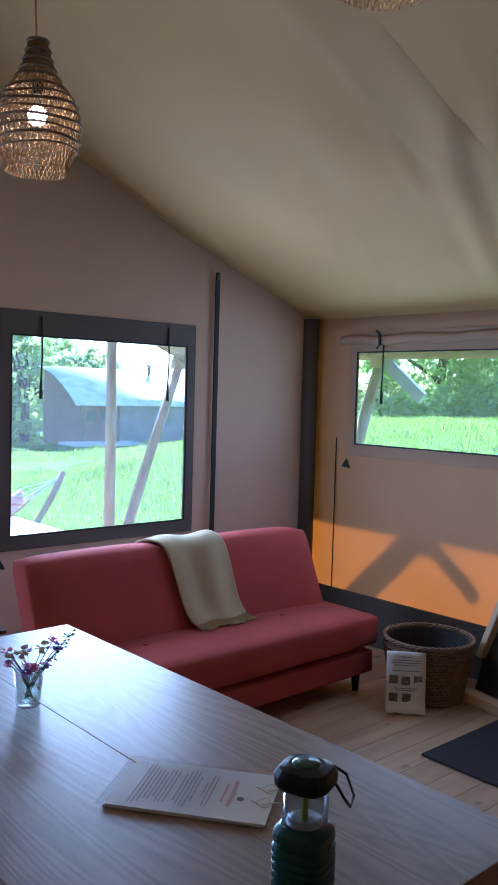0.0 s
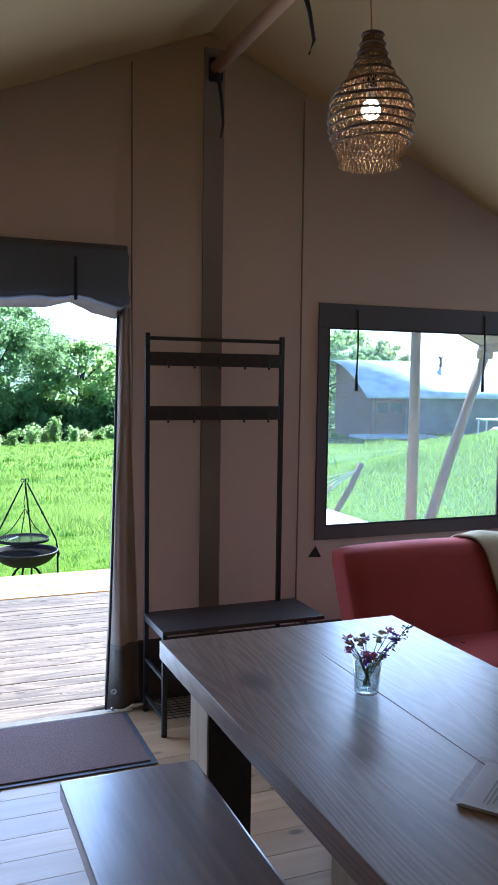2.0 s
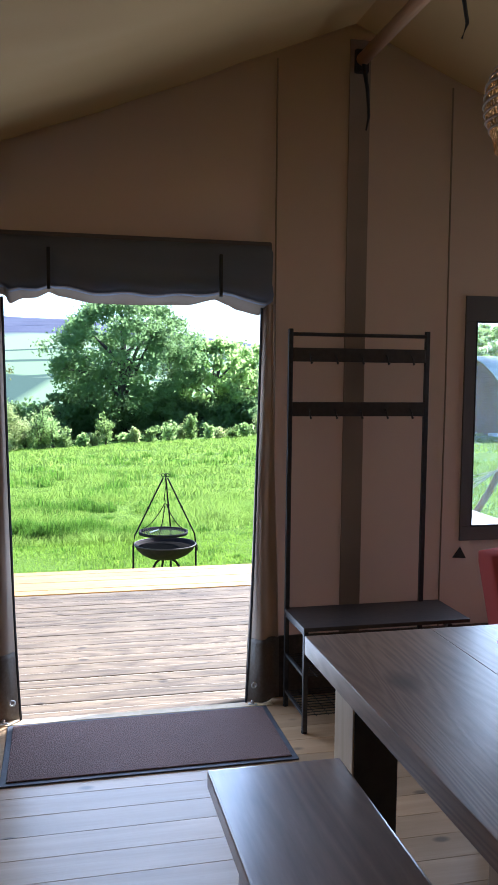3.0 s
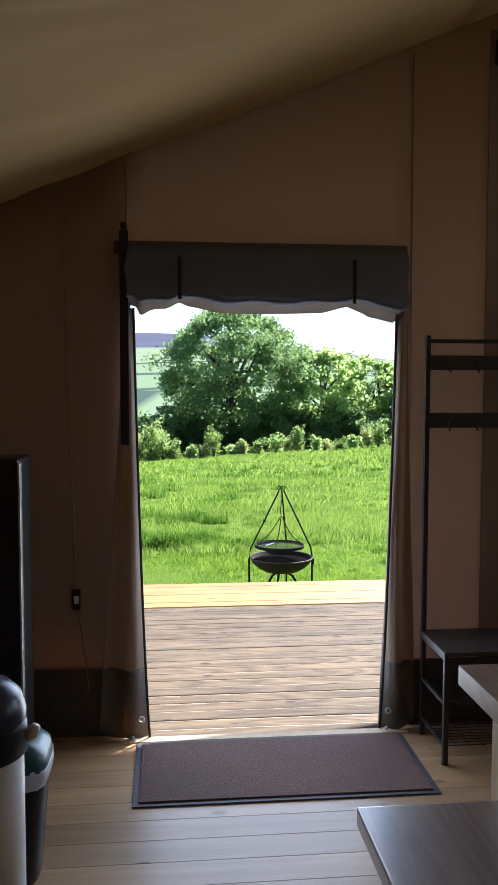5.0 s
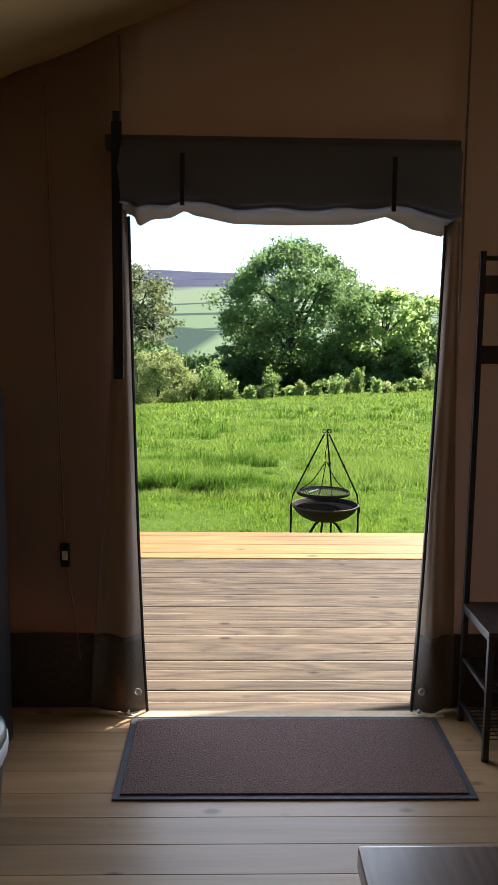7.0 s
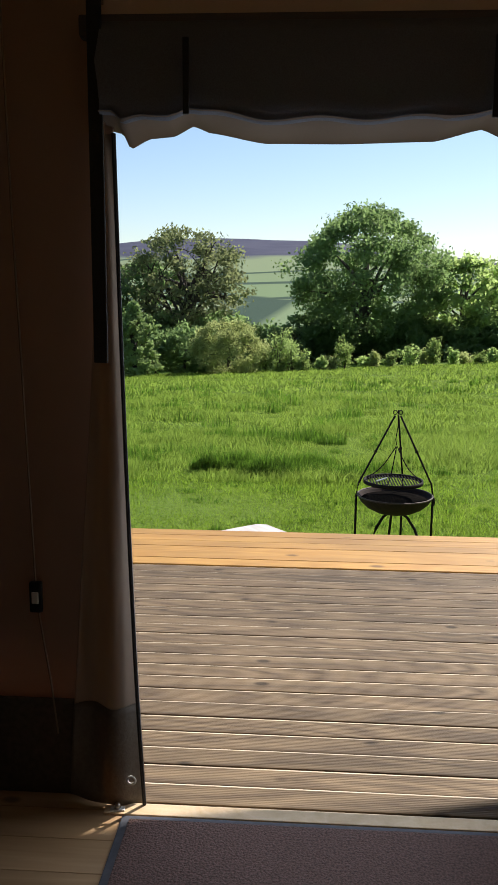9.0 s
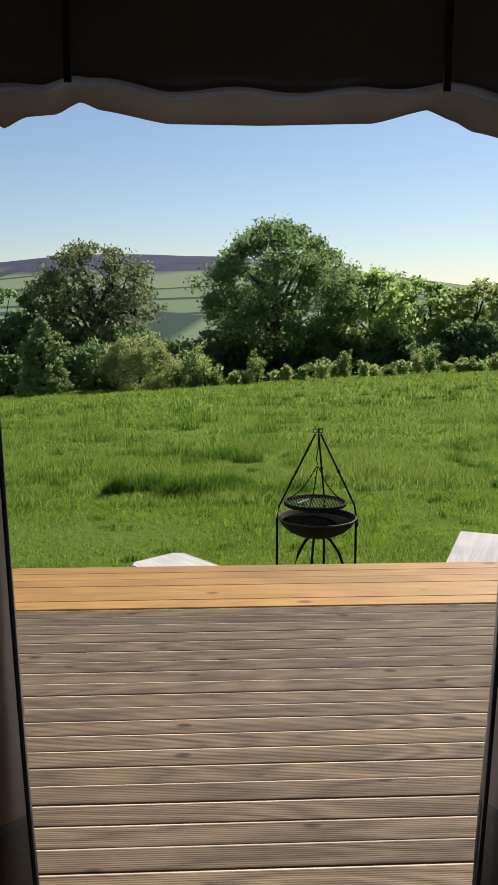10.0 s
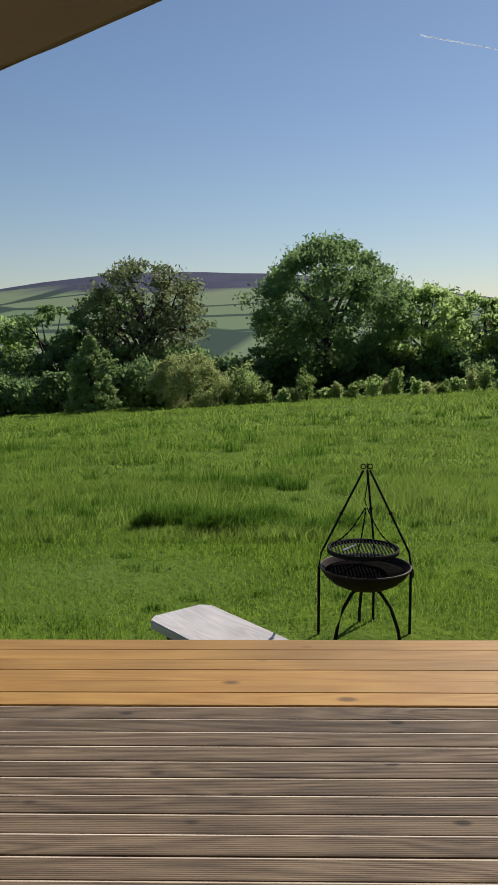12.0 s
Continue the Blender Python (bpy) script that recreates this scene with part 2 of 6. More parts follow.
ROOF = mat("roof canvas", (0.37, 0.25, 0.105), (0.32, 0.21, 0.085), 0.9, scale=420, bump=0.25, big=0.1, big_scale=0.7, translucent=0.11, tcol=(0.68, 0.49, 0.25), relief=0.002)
DARKCANVAS = mat("dark canvas trim", (0.105, 0.095, 0.095), (0.08, 0.072, 0.072), 0.85, scale=300, bump=0.25, big=0.1, relief=0.002)
# the flare's blue cast is put into the flap's base colour
FLAP = mat("rolled canvas", (0.15, 0.165, 0.21), (0.115, 0.13, 0.17), 0.9, scale=300, bump=0.3, big=0.12, translucent=0.10, relief=0.002)
# same canvas as the other walls, recoloured for the front wall's light and glare
FRONTC = mat("front wall canvas", (0.41, 0.32, 0.275), (0.36, 0.28, 0.24), 0.9, scale=420, bump=0.25, big=0.08, big_scale=0.9, translucent=0.30, tcol=(0.80, 0.58, 0.46), relief=0.002)
GATHER = mat("bunched canvas", (0.36, 0.285, 0.235), (0.31, 0.245, 0.20), 0.9, scale=420, bump=0.25, big=0.1, translucent=0.12, tcol=(0.85, 0.55, 0.30), relief=0.002)
LINING = mat("flap lining", (0.095, 0.066, 0.046), (0.072, 0.05, 0.035), 0.9, scale=300, bump=0.2, translucent=0.06, tcol=(0.6, 0.42, 0.28), relief=0.002)
SKIRT = mat("mud skirt", (0.075, 0.06, 0.048), (0.05, 0.04, 0.032), 0.7, scale=60, bump=0.2)
HEM = mat("dark coated hem", (0.13, 0.115, 0.10), (0.095, 0.082, 0.07), 0.55, scale=80, bump=0.2, big=0.15, translucent=0.07, tcol=(0.9, 0.5, 0.2))
STRIP = mat("seam, cord and pole shadow brown", (0.24, 0.185, 0.145), (0.20, 0.155, 0.12), 0.9, scale=300, bump=0.2, translucent=0.06, relief=0.002)
CORD = mat("black cord", (0.02, 0.02, 0.022), (0.012, 0.012, 0.013), 0.8, scale=200, bump=0.3)
VINYL = glassy("clear window vinyl", milky=0.12)
FLOORW = wood("pine floor", (0.41, 0.275, 0.16), (0.315, 0.20, 0.105), 0.45, "x", vary=0.17, knots=7.0, ring=7, coat=0.16)
DECKW = wood("weathered deck wood", (0.25, 0.184, 0.112), (0.096, 0.067, 0.042), 0.8, "x", bump=0.6, vary=0.18, knots=7.0, ring=11, big=0.16, stretch=0.13, grain_scale=70.0)
WORN_GLINTW = wood("worn board edge with sun highlight", (0.66, 0.56, 0.43), (0.53, 0.43, 0.32), 0.7, "x", vary=0.1)
NEWDECK = wood("new deck timber", (0.46, 0.262, 0.062), (0.35, 0.175, 0.034), 0.6, "x", vary=0.10, knots=5.0, ring=10, stretch=0.1)
TABLEW = wood("oiled ash table", (0.285, 0.188, 0.128), (0.155, 0.097, 0.064), 0.40, "y", vary=0.06, ring=26, coat=0.12, bump=0.07, stretch=0.10, knots=2.2, grain_scale=150.0)
TABLELEG = wood("pale ash leg", (0.55, 0.42, 0.28), (0.45, 0.33, 0.2), 0.5, "z", vary=0.05)
BLACKLEG = mat("plain black wood", (0.02, 0.018, 0.018), (0.03, 0.027, 0.025), 0.5, scale=30, bump=0.1)
BENCHW = wood("dark stained bench", (0.30, 0.20, 0.14), (0.20, 0.13, 0.09), 0.42, "y", vary=0.05, ring=9, coat=1.0, stretch=0.12, bump=0.12)
POLEW = wood("peeled pole", (0.40, 0.255, 0.15), (0.31, 0.19, 0.105), 0.6, "z", vary=0.1, bump=0.3, knots=3)
RIDGEW = wood("ridge pole wood", (0.42, 0.24, 0.12), (0.34, 0.18, 0.08), 0.55, "y", vary=0.05)
PLANKW = wood("knotty pine plank", (0.58, 0.45, 0.30), (0.48, 0.35, 0.2), 0.55, "z", knots=4)
GREYW = wood("silvered bench wood", (0.62, 0.60, 0.57), (0.46, 0.44, 0.42), 0.8, "y", bump=0.4, vary=0.06, ring=14)
METAL = mat("dark grey metal", (0.055, 0.055, 0.06), (0.04, 0.04, 0.045), 0.45, 0.7, scale=60, bump=0.05)
SHELFW = mat("black brown shelf board", (0.035, 0.03, 0.028), (0.025, 0.02, 0.02), 0.45, scale=40, bump=0.08)
IRON = mat("blackened iron", (0.008, 0.008, 0.008), (0.014, 0.011, 0.010), 0.8, 0.0, scale=40, bump=0.3)
SOOT = mat("charred ash", (0.012, 0.011, 0.010), (0.005, 0.005, 0.005), 1.0, scale=25, bump=0.8)
RUSTY = mat("rust brown iron", (0.032, 0.019, 0.014), (0.018, 0.012, 0.010), 0.85, 0.0, scale=18, bump=0.3)
RIM = mat("worn rusty rim", (0.07, 0.05, 0.042), (0.035, 0.025, 0.02), 0.6, 0.4, scale=25, bump=0.2)
SOFA = mat("coral sofa fabric", (0.38, 0.062, 0.05), (0.31, 0.048, 0.04), 0.95, scale=350, bump=0.35, big=0.1, big_scale=3, relief=0.002)
THROW = mat("sand wool throw", (0.47, 0.39, 0.24), (0.38, 0.31, 0.18), 0.95, scale=260, bump=0.6, big=0.08, relief=0.004)
WICKER = mat("brown wicker", (0.29, 0.19, 0.11), (0.17, 0.105, 0.06), 0.7, scale=50, bump=0.4, vary=0.3)
RATTAN = mat("seagrass lampshade", (0.36, 0.22, 0.095), (0.24, 0.14, 0.06), 0.8, scale=80, bump=0.4, vary=0.0, translucent=0.4)
CANE = mat("dark cane", (0.15, 0.092, 0.05), (0.09, 0.055, 0.03), 0.7, scale=60, bump=0.3)
PAPER = mat("white paper", (0.78, 0.78, 0.80), (0.74, 0.74, 0.77), 0.25, scale=5, bump=0.0, big=0.03, coat=0.4)
INK = mat("grey print", (0.30, 0.30, 0.34), (0.25, 0.25, 0.3), 0.5, scale=200, bump=0.0)
PINKINK = mat("red print", (0.60, 0.25, 0.26), None, 0.5, scale=200, bump=0.0)
PHOTO = mat("small printed photos", (0.10, 0.08, 0.08), (0.3, 0.25, 0.22), 0.4, scale=60, bump=0.0)
RUGM = mat("brown ribbed doormat", (0.165, 0.095, 0.083), (0.07, 0.042, 0.037), 0.95, scale=150, bump=0.9, big=0.16, relief=0.006)
RUBBER = mat("grey rubber edging", (0.06, 0.065, 0.085), (0.04, 0.045, 0.06), 0.6, scale=40, bump=0.1)
HEARTH = mat("black floor mat", (0.018, 0.018, 0.02), (0.01, 0.01, 0.012), 0.85, scale=200, bump=0.6)
GREENP = mat("dark green plastic", (0.012, 0.075, 0.06), (0.01, 0.06, 0.05), 0.3, scale=15, bump=0.03)
BLACKP = mat("black plastic", (0.012, 0.013, 0.016), (0.02, 0.02, 0.022), 0.35, scale=30, bump=0.05)
TEALP = mat("teal bin lid", (0.01, 0.07, 0.075), (0.012, 0.06, 0.065), 0.3, scale=20, bump=0.03)
BAGP = mat("white bin liner", (0.72, 0.74, 0.80), (0.6, 0.62, 0.7), 0.35, scale=20, bump=0.6, translucent=0.3)
WHITEP = mat("white plastic", (0.75, 0.75, 0.74), (0.68, 0.68, 0.66), 0.4, scale=10, bump=0.02)
NAVYP = mat("navy plastic", (0.02, 0.03, 0.07), None, 0.3, scale=20, bump=0.03)
YELLOW = mat("yellow tube", (0.55, 0.62, 0.08), None, 0.4, scale=20, bump=0.0)
STEELP = mat("peg steel", (0.55, 0.53, 0.5), None, 0.35, 0.9, scale=30, bump=0.1)
GLASS = thin_clear("drinking glass", (0.93, 0.97, 0.97), 1.7)
CLEARP = thin_clear("clear lantern plastic", (0.88, 0.92, 0.96), 1.6)
SLEEVE = thin_clear("clear paper sleeve", (0.985, 0.99, 1.0), 1.15)
WATER = thin_clear("water", (0.94, 0.97, 0.95), 1.33)
BULB = mat("lit bulb", (1.0, 0.78, 0.45), None, 0.5, emit=22.0, bump=0.0, big=0.0)
STEM = mat("green stems", (0.06, 0.13, 0.04), (0.09, 0.16, 0.05), 0.6, scale=60, bump=0.1)
PINKF = mat("pink petals", (0.72, 0.26, 0.46), (0.8, 0.42, 0.58), 0.6, scale=60, bump=0.1, translucent=0.25)
VIOLET = mat("violet petals", (0.26, 0.12, 0.50), (0.36, 0.18, 0.58), 0.6, scale=60, bump=0.1, translucent=0.25)
CREAMF = mat("cream petals", (0.75, 0.68, 0.5), None, 0.6, scale=60, bump=0.1)
SOOT.node_tree.nodes["Principled BSDF"].inputs["Specular IOR Level"].default_value = 0.0
for iron in (IRON, BLACKP, RUSTY):
    iron.node_tree.nodes["Principled BSDF"].inputs["Specular IOR Level"].default_value = 0.2
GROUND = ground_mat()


def leaf_mat(name, c1, c2, t=0.35, glow=1.9):
    m = mat(name, c1, c2, 0.6, scale=0.9, bump=0.0, big=0.25, big_scale=0.35, translucent=t, tcol=tuple(min(0.7, glow * c) for c in c1), lo=0.3, hi=0.7)
    m.node_tree.nodes["Principled BSDF"].inputs["Specular IOR Level"].default_value = 0.04
    return m


LAWN = leaf_mat("lawn blades", (0.178, 0.285, 0.032), (0.125, 0.215, 0.024), 0.45)
TUFTG = leaf_mat("dark tuft blades", (0.10, 0.20, 0.022), (0.06, 0.13, 0.015), 0.45)
TALLG = leaf_mat("tall meadow blades", (0.195, 0.29, 0.048), (0.115, 0.195, 0.030), 0.45)
OAKLEAF = leaf_mat("dark green leaves", (0.112, 0.168, 0.064), (0.07, 0.115, 0.041), 0.55, 2.7)
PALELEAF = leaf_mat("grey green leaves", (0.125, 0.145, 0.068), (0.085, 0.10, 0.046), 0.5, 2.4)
BRIGHTLEAF = leaf_mat("bright green leaves", (0.18, 0.24, 0.085), (0.125, 0.175, 0.06), 0.6, 2.9)
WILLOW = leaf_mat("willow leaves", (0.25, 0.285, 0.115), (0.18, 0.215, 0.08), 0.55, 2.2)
BLOSSOM = leaf_mat("pale hedge leaves", (0.18, 0.245, 0.075), (0.11, 0.165, 0.05), 0.5, 2.0)
CONIFER = leaf_mat("conifer needles", (0.20, 0.275, 0.105), (0.14, 0.20, 0.075), 0.45, 2.0)
BARK = mat("grey brown bark", (0.07, 0.055, 0.042), (0.04, 0.03, 0.024), 0.9, scale=3, bump=0.5, stretch=(1, 1, 0.2))
LODGEW = mat("red brown cladding", (0.17, 0.065, 0.042), (0.115, 0.042, 0.03), 0.7, scale=6, stretch=(1, 1, 6), bump=0.2)
LODGEROOF = mat("pale membrane roof", (0.72, 0.72, 0.70), (0.66, 0.66, 0.65), 0.5, scale=2, bump=0.05)
LODGEGREY = mat("grey lodge wall", (0.20, 0.195, 0.21), (0.16, 0.155, 0.17), 0.9, scale=3, bump=0.1)
LODGEGLASS = mat("dark window glass", (0.03, 0.04, 0.05), None, 0.08, scale=2, bump=0.0)
HAMROPE = mat("white rope", (0.7, 0.68, 0.62), (0.6, 0.58, 0.5), 0.9, scale=80, bump=0.2)
HAMRED = mat("red striped cloth", (0.55, 0.08, 0.06), (0.75, 0.65, 0.5), 0.9, scale=9, stretch=(0.1, 0.1, 3), bump=0.1)
TRAIL = mat("white vapour", (0.86, 0.92, 1.0), (0.84, 0.9, 0.98), 1.0, scale=0.05, bump=0.0, translucent=0.75)
BALLP = mat("pink plastic", (0.75, 0.12, 0.30), None, 0.4, scale=5, bump=0.0)
BLUEW = mat("pale blue board", (0.45, 0.55, 0.68), None, 0.6, scale=8, bump=0.05)


# ---- mesh tools ----
def finish(ob, smooth=False):
    if smooth:
        ob.data.polygons.foreach_set("use_smooth", [True] * len(ob.data.polygons))
    return ob


def part(name, bm, material, parent=None, label="", smooth=False):
    me = bpy.data.meshes.new(name)
    bm.normal_update()
    bm.to_mesh(me)
    bm.free()
    me.materials.append(material)
    ob = new(name, me)
    if parent:
        ob.parent = parent
    if label:
        ob["label"] = label
    return finish(ob, smooth)


def raw(name, verts, faces, material, parent=None, smooth=False):
    me = bpy.data.meshes.new(name)
    me.from_pydata(verts, [], faces)
    me.materials.append(material)
    me.update()
    ob = new(name, me)
    if parent:
        ob.parent = parent
    return finish(ob, smooth)


def thing(name, label, category, at=(0, 0, 0), rz=0.0, group="", kind=""):
    ob = new(name)
    ob.matrix_world = pose(*at, 0, 0, rz)
    ob.empty_display_size = 0.1
    return tagged(ob, label, category, group, kind)


def box(x0, x1, y0, y1, z0, z1, bevel=0.004, bm=None, m=None):
    bm = bm or bmesh.new()
    vs = [bm.verts.new((x, y, z)) for x in (x0, x1) for y in (y0, y1) for z in (z0, z1)]
    fs = [bm.faces.new([vs[i] for i in f]) for f in ((0, 1, 3, 2), (4, 6, 7, 5), (0, 4, 5, 1), (2, 3, 7, 6), (0, 2, 6, 4), (1, 5, 7, 3))]
    if bevel:
        es = list({e for f in fs for e in f.edges})
        r = bmesh.ops.bevel(bm, geom=es, offset=bevel, segments=2, affect="EDGES", profile=0.6)
        vs = list({v for f in r["faces"] for v in f.verts} | {v for f in fs if f.is_valid for v in f.verts})
    if m is not None:
        bmesh.ops.transform(bm, matrix=m, verts=vs)
    return bm


def tube(pts, radii, sides=8, bm=None, cap=True):
    bm = bm or bmesh.new()
    pts = [Vector(p) for p in pts]
    if not hasattr(radii, "__len__"):
        radii = [radii] * len(pts)
    rings = []
    up = Vector((0, 0, 1))
    for i, p in enumerate(pts):
        d = (pts[min(i + 1, len(pts) - 1)] - pts[max(i - 1, 0)]).normalized()
        a = d.cross(up if abs(d.z) < 0.95 else Vector((1, 0, 0))).normalized()
        b = d.cross(a).normalized()
        rings.append([bm.verts.new(p + radii[i] * (math.cos(k * math.tau / sides) * a + math.sin(k * math.tau / sides) * b)) for k in range(sides)])
    for r0, r1 in zip(rings, rings[1:]):
        for k in range(sides):
            bm.faces.new((r0[k], r0[(k + 1) % sides], r1[(k + 1) % sides], r1[k]))
    if cap:
        bm.faces.new(rings[0][::-1])
        bm.faces.new(rings[-1])
    return bm


def lathe(profile, segs=24, at=(0, 0, 0), bm=None, wob=None):
    bm = bm or bmesh.new()
    rings = []
    for r, z in profile:
        ring = []
        for k in range(segs):
            a = k * math.tau / segs
            rr = r * (wob(a, z) if wob else 1)
            ring.append(bm.verts.new((at[0] + rr * math.cos(a), at[1] + rr * math.sin(a), at[2] + z)))
        rings.append(ring)
    for r0, r1 in zip(rings, rings[1:]):
        for k in range(segs):
            bm.faces.new((r0[k], r0[(k + 1) % segs], r1[(k + 1) % segs], r1[k]))
    return bm


def ring(cx, cy, cz, r, w, segs=32, sides=6, bm=None):
    bm = bm or bmesh.new()
    rs = []
    for i in range(segs):
        a = i * math.tau / segs
        row = []
        for k in range(sides):
            b = k * math.tau / sides
            rr = r + w * math.cos(b)
            row.append(bm.verts.new((cx + rr * math.cos(a), cy + rr * math.sin(a), cz + w * math.sin(b))))
        rs.append(row)
    for i in range(segs):
        for k in range(sides):
            bm.faces.new((rs[i][k], rs[(i + 1) % segs][k], rs[(i + 1) % segs][(k + 1) % sides], rs[i][(k + 1) % sides]))
    return bm



# ---- the tent's shell ----
X0, X1, Y0, RIDGE_X, RIDGE_Z, SLOPE = 0.2, 6.0, -6.6, 3.1, 3.28, 0.40


def roof_z(x):
    return RIDGE_Z - SLOPE * abs(x - RIDGE_X)


def cloth_wave(u, v, amount):
    return amount * (noise.noise(Vector((u * 1.3, v * 0.7, 3.1))) + 0.45 * noise.noise(Vector((u * 4.1, v * 1.6, 8.7))))


def canvas_wall(name, us, top, holes, place, thick=0.012, wave=0.012, material=None):
    """A stretched canvas wall with openings right through it. us: along the wall; top(u): its height."""
    zs0 = sorted({0.0, *[h[2] for h in holes], *[h[3] for h in holes], 0.3, 0.6, 0.9, 1.2, 1.5, 1.7, 2.0})
    verts, faces, index = [], [], {}

    def vert(i, j, side):
        key = (i, j, side)
        if key not in index:
            u = us[i]
            z = zs0[j] if j < len(zs0) else top(u)
            z = min(z, top(u))
            index[key] = len(verts)
            verts.append(place(u, z, cloth_wave(u, z, wave) + side * thick))
        return index[key]

    solid = {}
    for i in range(len(us) - 1):
        for j in range(len(zs0)):
            um = 0.5 * (us[i] + us[i + 1])
            zm = 0.5 * (zs0[j] + (zs0[j + 1] if j + 1 < len(zs0) else zs0[j] + 0.05))
            solid[i, j] = not any(a < um < b and c < zm < d for a, b, c, d in holes)
    for (i, j), s in solid.items():
        if not s:
            continue
        q = [(i, j), (i + 1, j), (i + 1, j + 1), (i, j + 1)]
        faces.append([vert(*k, 0) for k in q])
        faces.append([vert(*k, 1) for k in q[::-1]])
        for (di, dj), (a, b) in (((0, -1), (0, 1)), ((1, 0), (1, 2)), ((0, 1), (2, 3)), ((-1, 0), (3, 0))):
            if not solid.get((i + di, j + dj), False):
                faces.append([vert(*q[b], 0), vert(*q[a], 0), vert(*q[a], 1), vert(*q[b], 1)])
    return tagged(raw(name, verts, faces, material or CANVAS, smooth=True), kind="structure", label="brown canvas tent wall panel", category="wall")


def steps(a, b, d, extra=()):
    n = max(1, round((b - a) / d))
    return sorted({round(a + (b - a) * i / n, 4) for i in range(n + 1)} | set(extra))


DOOR = (1.44, 2.66, 0.0, 2.0)
WIN = (3.775, 4.91, 0.826, 1.879)
SIDEWIN = (-1.95, -0.43, 1.295, 1.895)
canvas_wall("wall_front", steps(X0, X1, 0.1, (1.44, 2.66, 3.1, 3.775, 4.91)), roof_z, [DOOR, WIN], lambda u, z, d: (u, d, z), wave=0.006, material=FRONTC)
# unseen second layer, added to keep sunlight off the front wall's left part
canvas_wall("wall_front_outer", steps(X0, 1.42, 0.2), roof_z, [], lambda u, z, d: (u, 0.045 + d, z), wave=0.01, material=FRONTC)
canvas_wall("wall_right", steps(Y0, 0.0, 0.12, SIDEWIN[:2]), lambda u: roof_z(X1), [SIDEWIN], lambda u, z, d: (X1 + d, u, z))
canvas_wall("wall_left", steps(Y0, 0.0, 0.15), lambda u: roof_z(X0), [], lambda u, z, d: (X0 - d, u, z))
canvas_wall("wall_back", steps(X0, X1, 0.15, (3.1,)), roof_z, [], lambda u, z, d: (u, Y0 - d, z))


def roof_sheet(name, x_a, x_b, y_a, y_b, lift, sag, label, kind, material=None):
    """One slope of canvas, sagging slightly between its seams."""
    nx, ny = 84, max(8, round((y_b - y_a) / 0.04))
    verts, faces = [], []
    for i in range(nx + 1):
        for j in range(ny + 1):
            x, y = x_a + (x_b - x_a) * i / nx, y_a + (y_b - y_a) * j / ny
            w = math.sin(math.pi * i / nx) * (0.35 + 0.65 * math.sin(math.pi * (((y + 0.2) / 1.55) % 1.0)) ** 2)
            z = roof_z(x) + lift - sag * w + sag * 0.5 * noise.noise(Vector((x * 1.1, y * 2.3, 5.0))) * math.sin(math.pi * i / nx)
            z += 0.16 * sag * math.sin(math.pi * i / nx) * noise.noise(Vector((x * 1.6 + y * 1.1, y * 6.5 - x * 2.0, 2.0)))
            along, across = 0.9 * x + 0.4 * y, 0.9 * y - 0.4 * x
            fold = noise.noise(Vector((along * 0.7, across * 5.0, 9.0)))
            patchy = max(0.0, noise.noise(Vector((x * 0.8, y * 0.8, 1.0))) + 0.35)
            z += 0.95 * sag * math.sin(math.pi * i / nx) * patchy * (1 - 2.2 * abs(fold))
            crease = max(0.0, 0.16 - abs(noise.noise(Vector((along * 0.55, across * 2.6, 4.0))))) / 0.16
            z -= 0.45 * sag * crease ** 1.5 * patchy * math.sin(math.pi * i / nx) ** 0.5
            verts.append((x, y, z))
    for i in range(nx):
        for j in range(ny):
            a = i * (ny + 1) + j
            faces.append((a, a + 1, a + ny + 2, a + ny + 1))
    return tagged(raw(name, verts, faces, material or ROOF, smooth=True), label, "ceiling" if "ceiling" in name else "awning", kind=kind)


roof_sheet("ceiling_left", X0 - 0.02, RIDGE_X, Y0 - 0.05, 0.03, 0.0, 0.05, "olive canvas ceiling slope of the tent", "structure")
roof_sheet("ceiling_right", RIDGE_X, X1 + 0.02, Y0 - 0.05, 0.03, 0.0, 0.05, "olive canvas ceiling slope of the tent", "structure")
ceilings = (bpy.data.objects["ceiling_left"], bpy.data.objects["ceiling_right"])
for band_y in (-2.12, -5.3):
    for sheet in ceilings:
        rows = {}
        for q in sheet.data.vertices:
            if band_y - 0.03 < q.co.y < band_y + 0.35:
                rows.setdefault(round(q.co.x, 4), []).append(q.co.copy())
        cols = [sorted(rows[k], key=lambda c: c.y) for k in sorted(rows)]
        m = len(cols[0])
        verts = [(c.x, c.y, c.z - (0.006 if 0 < k < m - 1 else 0.001)) for col in cols for k, c in enumerate(col)]
        faces = [(a * m + k, a * m + k + 1, (a + 1) * m + k + 1, (a + 1) * m + k) for a in range(len(cols) - 1) for k in range(m - 1)]
        tagged(raw("trim", verts, faces, ROOF, smooth=True), "doubled canvas band sewn along the ceiling", "trim", kind="structure")
awning = thing("awning", "olive canvas fly sheet spread over tent and porch", "awning", (3.1, 0, 3.4))
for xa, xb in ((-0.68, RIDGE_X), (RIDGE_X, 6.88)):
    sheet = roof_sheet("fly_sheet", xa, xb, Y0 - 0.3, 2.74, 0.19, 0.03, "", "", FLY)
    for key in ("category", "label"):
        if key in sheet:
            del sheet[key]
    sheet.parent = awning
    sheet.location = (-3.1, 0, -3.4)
for xa, xb in ((-0.68, 3.1), (3.1, 6.88)):
    hem = part("hem", tube([(xa - 3.1, 2.74, roof_z(xa) + 0.19 - 3.4), (xb - 3.1, 2.74, roof_z(xb) + 0.19 - 3.4)], 0.012, 6), FLY, awning)

